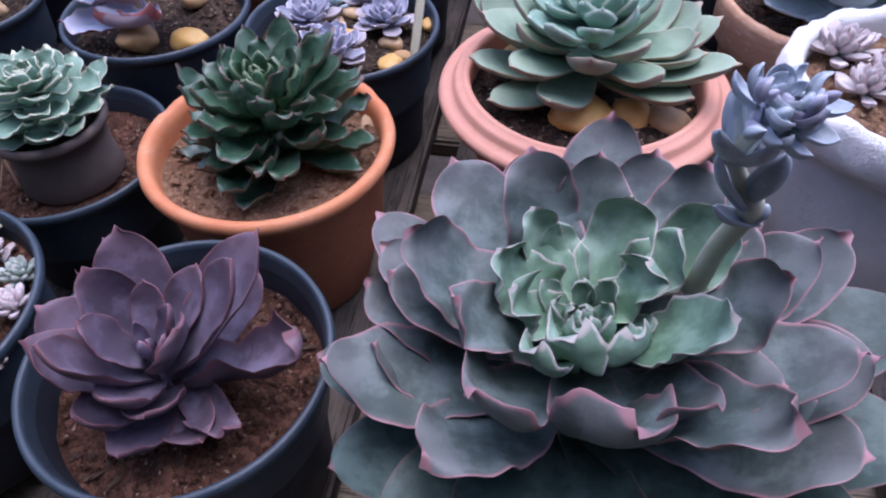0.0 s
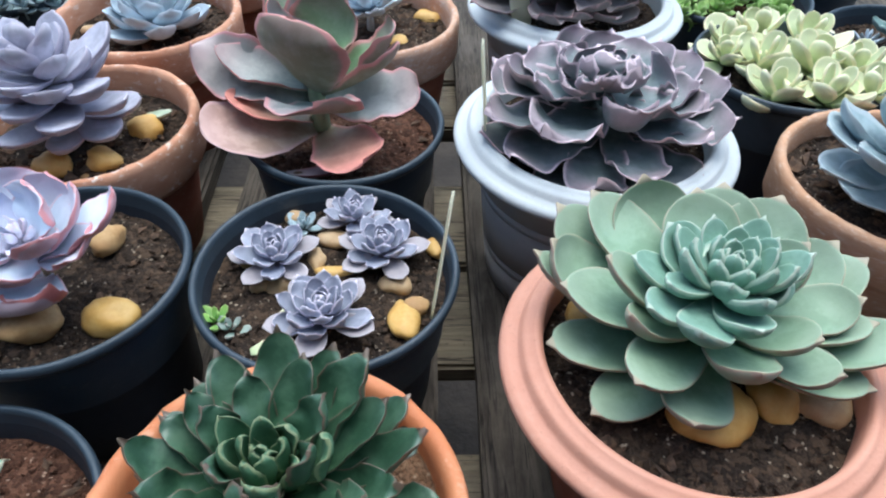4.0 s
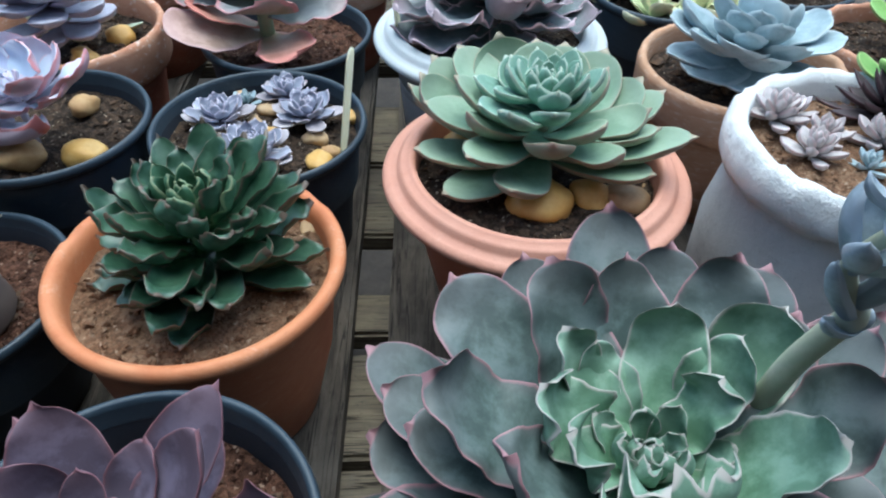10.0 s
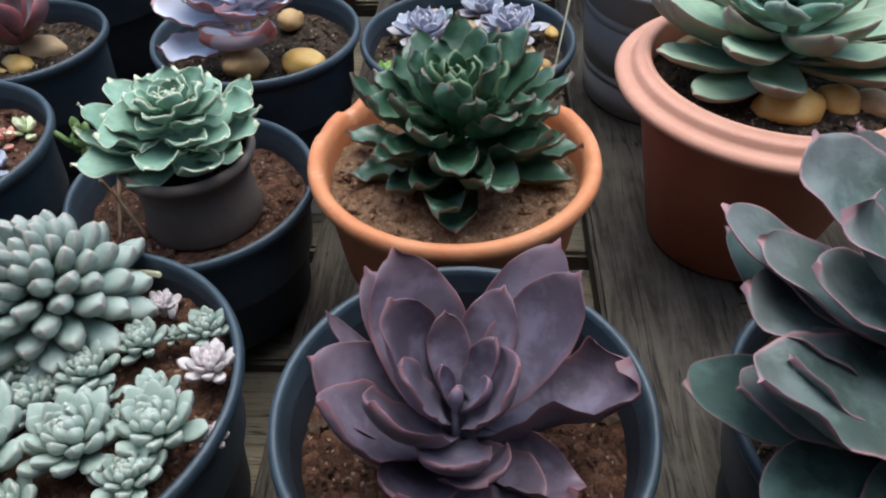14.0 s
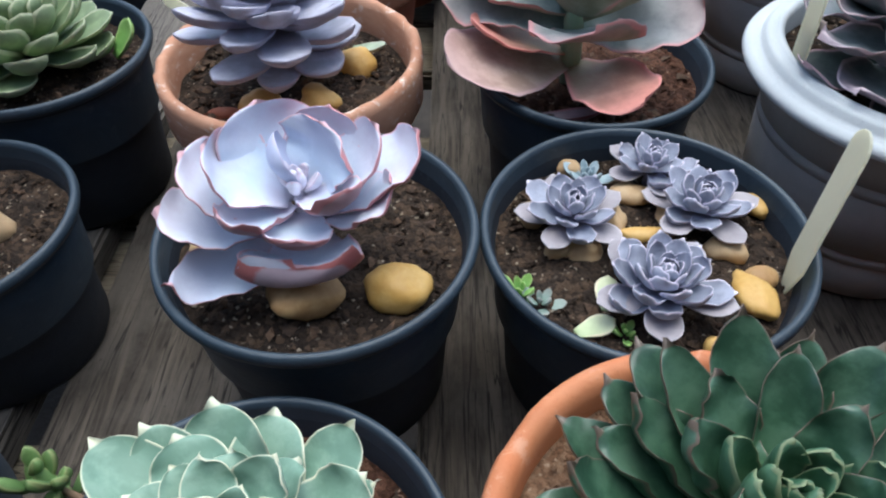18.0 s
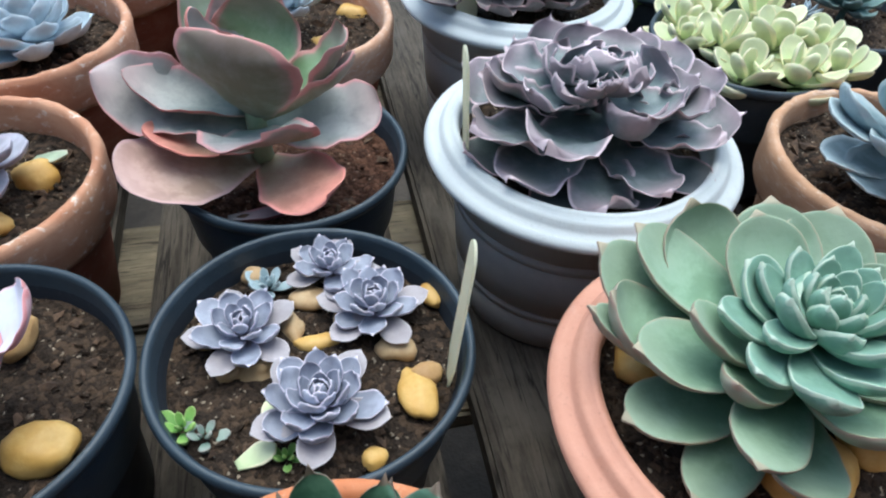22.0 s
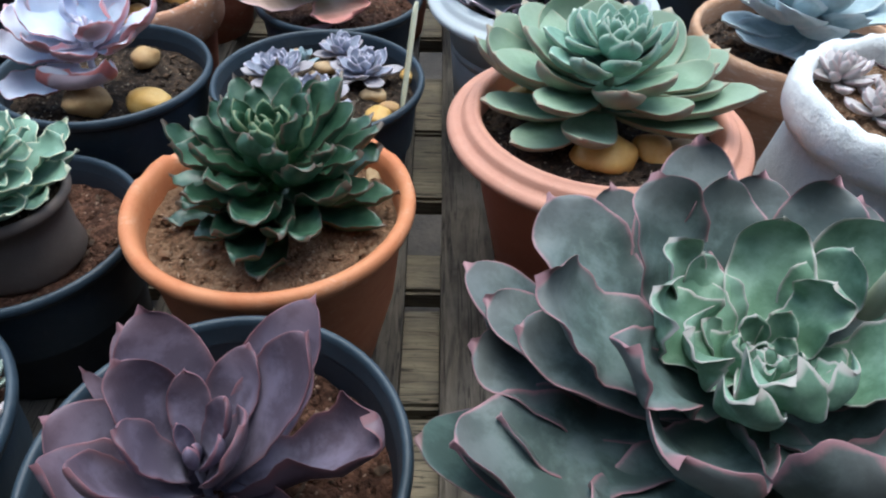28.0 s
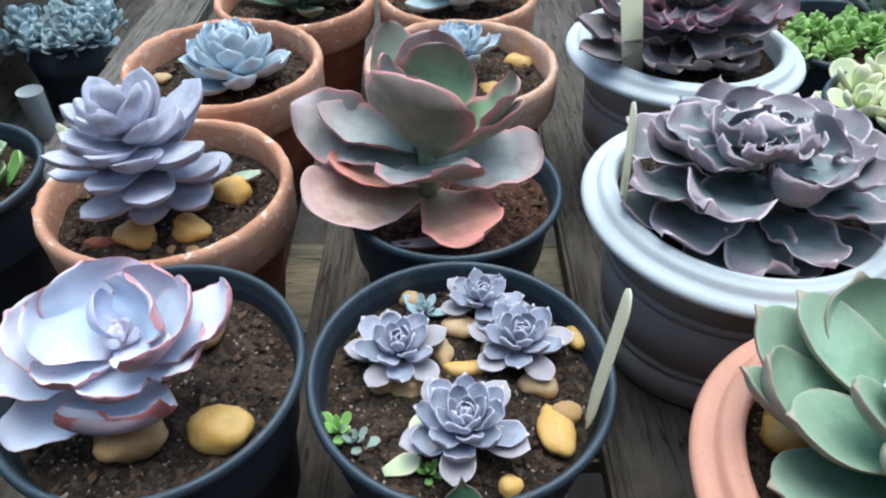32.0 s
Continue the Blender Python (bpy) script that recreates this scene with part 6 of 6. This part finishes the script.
stones(0.122, "stone_p", "pale rough pebble under the jade rosette", (0.077, 0.37, 0.0144, 0.0112))
stones(0.115, "stone_b", "dark pebble at the pot's edge", (0.094, 0.388, 0.0068, 0.0084))
stones(0.106, "stone_p", "pinkish pebble on sandy soil", (-0.115, 0.36, 0.0067, 0.01))
stones(0.094, "stone_y", "yellow pebble in the limed pot", (-0.132, 0.781, 0.0116, 0.0117), (-0.104, 0.834, 0.013, 0.0105), (-0.118, 0.984, 0.0143, 0.0103), (-0.205, 0.982, 0.0085, 0.012))
stones(0.102, "stone_p", "pale oblong pebble on soil", (-0.412, 0.790, 0.0085, 0.0062))
stones(0.084, "stone_y", "yellow pebble in the black pot", (-0.513, 0.475, 0.0122, 0.0094), (-0.527, 0.464, 0.0086, 0.0051))
stones(0.084, "stone_p", "pale pebble in the black pot", (-0.503, 0.498, 0.0171, 0.0142), (-0.554, 0.5, 0.0091, 0.0088), (-0.54, 0.47, 0.0087, 0.0083))

# plant labels
label_stick((-0.104, 0.452, 0.098), (-0.094, 0.465, 0.174), 0.0180, "cream plastic plant label leaning out of the pot", 80)
label_stick((-0.066, 0.584, 0.122), (-0.073, 0.578, 0.200), 0.0190, "cream plastic plant label at the white rim", 84)
label_stick((-0.0215, 0.757, 0.116), (-0.038, 0.752, 0.196), 0.0165, "broad cream plastic plant label in the far pot", 8)
label_stick((-0.408, 0.656, 0.110), (-0.450, 0.682, 0.122), 0.010, "white plastic plant label lying over the pot's rim")

# crowded pot of pale succulents
rosette("plump_rosette", (-0.348, 0.206, 0.148), 84, 0.026, [LM["pale"]], "pale sage rosette with plump pointed leaves", el=(-22, 80), size=(0.95, 0.6), wid=(0.56, 0.52), rise=0.032, base_r=0.020, lean=(8, 0),
        bendk=(0.35, 0.25), vm=0.60, base=0.5, tipe=1.8, cup=-0.05, mucro=0.05, th=0.010, jit=5, nu=7, nv=9, stem=0.016)
SED = [(-0.278, 0.202, 0.011), (-0.270, 0.182, 0.012), (-0.305, 0.217, 0.008), (-0.304, 0.193, 0.012), (-0.363, 0.196, 0.015), (-0.321, 0.176, 0.014), (-0.312, 0.166, 0.008), (-0.341, 0.160, 0.012), (-0.311, 0.142, 0.020), (-0.281, 0.149, 0.018), (-0.285, 0.129, 0.014), (-0.349, 0.133, 0.024), (-0.289, 0.165, 0.012), (-0.351, 0.179, 0.010), (-0.337, 0.168, 0.009), (-0.366, 0.167, 0.015), (-0.301, 0.156, 0.007), (-0.260, 0.150, 0.006), (-0.293, 0.200, 0.006), (-0.375, 0.145, 0.014), (-0.325, 0.113, 0.014)]
for i, (x, y, r) in enumerate(SED):
    pink = i in (1, 2, 17)
    rosette("stonecrop_rosette", (x, y, 0.101 + 0.9 * r), max(16, int(16 + r * 1100)), r * 1.06, [LM["rose"] if pink else LM["pale"]], "tiny pinkish plump rosette" if pink else "tiny pale green plump rosette", group="small rosettes in the crowded pot", el=(8, 78),
            size=(1, 0.36), wid=(0.50, 0.52), rise=r * 0.5, base_r=r * 0.18, start=40 * i, th=r * 0.26, bendk=(0.5, 0.4), vm=0.66, base=0.45, tipe=2.1, cup=0.1, mucro=0.04, core=[LM["rose" if pink else "pale_c"]], nu=5, nv=7, stem=r * 0.4 + 0.002)

# fallen petals and a broken label in the crowded pot
for x, y in ((-0.307, 0.224), (-0.301, 0.216), (-0.276, 0.184), (-0.284, 0.176), (-0.277, 0.170)):
    petal = new("fallen_petal", leaf_mesh(0.0095, 0.0065, 0.002, mats=[LM["rose"]], cup=0.3, bend=0.4, nu=5, nv=7))
    petal.matrix_basis = pose(x, y, 0.0985, rnd(-20, 20), rnd(-15, 5), rnd(0, 360))
    tagged(petal, "pale pinkish fallen petal lying on red soil", "petal", "fallen petals")
label_stick((-0.329, 0.239, 0.106), (-0.310, 0.235, 0.108), 0.0035, "narrow white label strip lying by the pot's rim")

# olive rosette, wine cup rosette and cuttings on the outer board
rosette("olive_rosette", (-0.528, 0.636, 0.128), 64, 0.052, [LM["semp"]], "olive-green rosette with blunt rough leaf tips", el=(-14, 84), size=(1, 0.3), wid=(0.56, 0.6), rise=0.024, base_r=0.008, start=10, bendk=(0.5, 0.5), vm=0.74, base=0.5, tipe=2.9, cup=0.3, mucro=0.03, jit=4, th=0.004, stem=0.01)
rosette("wine_cup_rosette", (-0.517, 0.495, 0.102), 7, 0.058, [LM["red"], LM["red_u"]], "wine-red succulent with cupped round leaves", el=(18, 50), size=(1, 0.5), wid=(0.95, 0.8), rise=0.010, base_r=0.004, start=95, bendk=(0.7, 0.4), vm=0.58, base=0.4, tipe=2.2, cup=0.4, mucro=0.02, nu=11, nv=13, stem=0.012)
for x, y, r, mat, lab in ((-0.444, 0.362, 0.013, "lime", "tiny yellow-green cutting"), (-0.452, 0.352, 0.011, "kal_p", "tiny orange-pink cutting"), (-0.443, 0.325, 0.012, "lilac", "tiny lilac cutting"), (-0.484, 0.374, 0.016, "teal", "small grey-teal cutting"), (-0.500, 0.392, 0.014, "slate", "small grey cutting"), (-0.520, 0.340, 0.016, "slate", "small grey cutting")):
    rosette("cutting", (x, y, 0.104), 8, r, [LM[mat]], lab + " rooting in soil", group="cuttings", el=(5, 70), size=(1, 0.5), wid=(0.55, 0.55), rise=0.004, base_r=0.002, start=x * 900, th=0.003, nu=5, nv=7)
ob = new("green_leaf", leaf_mesh(0.026, 0.020, 0.004, mats=[LM["fresh"]], cup=0.2, bend=0.3))
ob.matrix_basis = pose(-0.474, 0.640, 0.102, 0, -40, 40)
tagged(ob, "single smooth green leaf rooting at the pot's edge", "leaf")
ob = new("green_leaf", leaf_mesh(0.026, 0.014, 0.003, mats=[LM["loose"]], cup=0.2, bend=0.2))
ob.matrix_basis = pose(-0.322, 0.652, 0.101, 0, -10, -25)
tagged(ob, "pale green loose leaf lying on soil", "leaf")

# green sprig and roots beside the mint rosette
sprig = root("green_sprig", pose(-0.392, 0.345, 0.074), "small dark green jelly-bean sprig at the pot's edge", "succulent")
tube(spline([(0.02, -0.01, 0), (0.004, 0.004, 0.016), (-0.012, 0.010, 0.022)], 10), np.linspace(0.0018, 0.0012, 10), M["twig"], "stem", sprig)
for i in range(16):
    me = leaf_mesh(0.0125, 0.006, 0.0042, mats=[LM["bean"]], vm=0.6, base=0.5, cup=0, bend=0.3, nu=5, nv=7)
    child("leaf", me, sprig, Matrix.Translation((-0.012 - 0.006 * math.cos(i), 0.010 + 0.003 * math.sin(i * 2), 0.012 + 0.0012 * i)) @ pose(0, 0, 0, 0, 0, 137.5 * i) @ pose(0, 0, 0, 0, -20 - 2.5 * i, 0))
for a, b, c in (((-0.374, 0.312, 0.104), (-0.367, 0.310, 0.092), (-0.346, 0.291, 0.079)), ((-0.372, 0.330, 0.098), (-0.366, 0.305, 0.085), (-0.362, 0.290, 0.078))):
    tagged(tube(spline([a, b, c], 9), [0.0011] * 9, M["twig"], "dry_root"), "thin dry brown root hanging to the soil", "root")

# cement pot's plants
for x, y, r, mat, lab, n in ((0.176, 0.398, 0.022, "rose", "small pinkish-white rosette", 22), (0.184, 0.358, 0.019, "rose", "small pinkish-white rosette", 20), (0.232, 0.370, 0.020, "rose", "small pinkish-white rosette", 20), (0.198, 0.376, 0.017, "rose", "small pinkish-white rosette", 18), (0.258, 0.365, 0.015, "slate", "small grey-blue rosette", 14), (0.190, 0.404, 0.016, "rose", "small pinkish-white rosette", 18), (0.262, 0.338, 0.014, "pale", "small pale green rosette", 14), (0.212, 0.345, 0.013, "slate", "small grey-blue rosette", 14)):
    rosette("pale_rosette", (x + 0.004, y + 0.0236, 0.144 + r * 0.6), n, r, [LM[mat]], lab + " in red-brown soil", group="rosettes in the cement pot", el=(0, 74), size=(1, 0.4), wid=(0.5, 0.5), rise=r * 0.5, base_r=r * 0.15, start=x * 700, th=r * 0.2, bendk=(0.3, 0.3), tipe=1.8, mucro=0.06, nu=5, nv=7, stem=r * 0.4)
rosette("charcoal_rosette", (0.252, 0.425, 0.165), 34, 0.036, [LM["charcoal"]], "almost black pointed succulent rosette", el=(-10, 74), size=(1, 0.4), wid=(0.32, 0.32), rise=0.02, base_r=0.006, bendk=(0.2, 0.2), vm=0.45, base=0.6, tipe=1.4, mucro=0.05, stem=0.015)
rosette("green_spoon_plant", (0.270, 0.446, 0.166), 12, 0.032, [LM["fresh"]], "fresh green succulent with round spoon leaves", el=(10, 74), size=(1, 0.6), wid=(0.62, 0.55), rise=0.012, base_r=0.004, bendk=(0.3, 0.3), tipe=2.3, mucro=0.0, cup=0.2, stem=0.03)
cactus = root("spiny_trailer", pose(0.226, 0.296, 0.120), "thin green spiny trailing cactus stem over the cement pot", "cactus")
for run in ([(0.0, 0.004, 0.02), (-0.006, 0.010, 0.035), (-0.004, 0.016, 0.052)], [(-0.014, -0.004, 0.016), (0.004, 0.0, 0.012), (0.03, 0.006, 0.002), (0.05, 0.004, -0.01)]):
    pp = spline(run, 16)
    tube(pp, [0.0022] * 16, LM["deep"], "stem", cactus, 8)
    for p in pp[1:-1]:
        for k in range(4):
            d = Vector(rng.normal(size=3)).normalized()
            tube([Vector(p), Vector(p) + d * 0.005, Vector(p) + d * 0.009], [0.0004, 0.0003, 0.0001], LM["fresh"], "spine", cactus, 4)

# lime-coloured clump
for x, y, r in ((0.158, 0.750, 0.036), (0.190, 0.765, 0.038), (0.225, 0.745, 0.040), (0.172, 0.708, 0.042), (0.212, 0.700, 0.044), (0.245, 0.695, 0.040), (0.170, 0.665, 0.038), (0.205, 0.655, 0.042), (0.240, 0.655, 0.036), (0.145, 0.720, 0.030)):
    rosette("lime_rosette", (x, y, 0.112 + rnd(0, 0.006)), 9, r, [LM["lime"]], "pale lime-green succulent sprig with spoon leaves", group="lime sprigs", el=(-4, 66), size=(1, 0.6), wid=(0.78, 0.66), rise=0.008, base_r=0.003, start=rnd(0, 360),
            bendk=(0.4, 0.3), vm=0.66, base=0.38, tipe=2.5, cup=0.2, mucro=0.01, th=0.005, jit=9, nu=9, nv=9, stem=0.014)


def sprigs(name, x, y, z, r, n, size, mat, label, kx=1.0, spots=()):
    """A low mat of tiny rosettes: each sprig is a short stem with nine round leaves."""
    plant = root(name, pose(x, y, z), label, "succulent")
    kinds = [leaf_mesh(size * rnd(0.8, 1.1), size * rnd(0.75, 0.95), size * 0.12, mats=[mat], vm=0.62, base=0.35, tipe=2.2, cup=0.25, bend=0.2, nu=5, nv=6, mucro=0) for k in range(5)]
    sv, sf = lathe([(0.0002, -size * 0.9), (size * 0.07, -size * 0.9), (size * 0.06, size * 0.5), (0.0002, size * 0.55)], 6)
    stem = mesh_from("sprig", sv, sf, [mat])
    for i in range(n):
        a, d = 2.4 * i, r * math.sqrt((i + 0.5) / n)
        sx, sy = d * math.cos(a) * kx + rnd(-1, 1) * size * 0.4, d * math.sin(a) + rnd(-1, 1) * size * 0.4
        if spots:
            sx, sy = spots[i % len(spots)][0] - x + rnd(-r, r), spots[i % len(spots)][1] - y + rnd(-r, r)
        sprig = child("sprig", stem, plant, pose(sx, sy, rnd(0, size * 0.7), rnd(-25, 25), rnd(-25, 25), rnd(0, 360)))
        for k in range(9):
            child("leaf", kinds[(i + k) % 5], sprig, pose(0, 0, size * 0.12 * k - size * 0.4, 0, 0, 137.5 * k + rnd(-10, 10)) @ pose(0, 0, 0, 0, -8 * k, 0))
    return plant


sprigs("green_mat", 0.203, 0.860, 0.100, 0.014, 46, 0.012, LM["mat"], "fresh yellow-green mat of tiny round-leaved succulents", 1.1, ((0.174, 0.880), (0.140, 0.822), (0.212, 0.876), (0.235, 0.862), (0.218, 0.810), (0.188, 0.842), (0.228, 0.838), (0.156, 0.858)))

sprigs("dull_green_mat", 0.170, 1.020, 0.098, 0.055, 60, 0.012, LM["fresh"], "dull green mat of small succulents", 1.0)
sprigs("sage_mat", 0.290, 0.935, 0.094, 0.014, 9, 0.030, LM["pale"], "pale sage clump of small succulents", 1.2, ((0.255, 0.922), (0.326, 0.926), (0.270, 0.945)))
rosette("teal_rosette", (0.345, 0.785, 0.112), 26, 0.034, [LM["teal"]], "small teal-grey rosette in dark soil", el=(0, 74), size=(1, 0.4), wid=(0.6, 0.6), rise=0.014, base_r=0.004, bendk=(0.3, 0.4), tipe=2.1, wave=0.06, mucro=0.02, stem=0.012)
rosette("slate_sprig", (0.310, 0.790, 0.095), 8, 0.016, [LM["ice"]], "tiny pale blue sprig in dark soil", el=(10, 60), size=(1, 0.6), wid=(0.3, 0.3), rise=0.004, base_r=0.002, nu=5, nv=7, stem=0.006)
rosette("green_spoon_plant", (0.405, 0.640, 0.115), 12, 0.045, [LM["fresh"]], "fresh green succulent with round spoon leaves", el=(10, 74), size=(1, 0.6), wid=(0.62, 0.55), rise=0.012, base_r=0.004, bendk=(0.3, 0.3), tipe=2.3, mucro=0.0, cup=0.2, stem=0.02)
for i in range(9):
    x, y, a = 0.330 + rnd(-0.03, 0.03), 0.950 + rnd(-0.03, 0.03), rnd(0, 6.28)
    run = [(x, y, 0.084), (x + 0.02 * math.cos(a), y + 0.02 * math.sin(a), 0.100 + rnd(0, 0.015)), (x + 0.05 * math.cos(a), y + 0.05 * math.sin(a), 0.090 + rnd(0, 0.03))]
    tagged(tube(spline(run, 9), np.linspace(0.0016, 0.0009, 9), M["twig"], "dry_twig", None, 7), "thin dry brown twig over potting soil", "twig", "dry twigs")

# lower shelf: trailing grey plant and a white beaker
sprigs("grey_trailer", -0.760, 1.285, -0.085, 0.075, 34, 0.022, LM["slate"], "dusty grey-green trailing succulent in a dark pot", 1.15)
cup_v, cup_f = lathe([(0.0005, 0.0), (0.0155, 0.0), (0.0165, 0.002), (0.0185, 0.074), (0.019, 0.076), (0.018, 0.076), (0.0155, 0.004), (0.0005, 0.003)], 40)
cup_ob = new("beaker", mesh_from("beaker", cup_v, cup_f, [M["white"]]))
cup_ob.matrix_basis = pose(-0.784, 1.177, -0.2005)
tagged(cup_ob, "white plastic beaker standing on the lower shelf", "beaker")
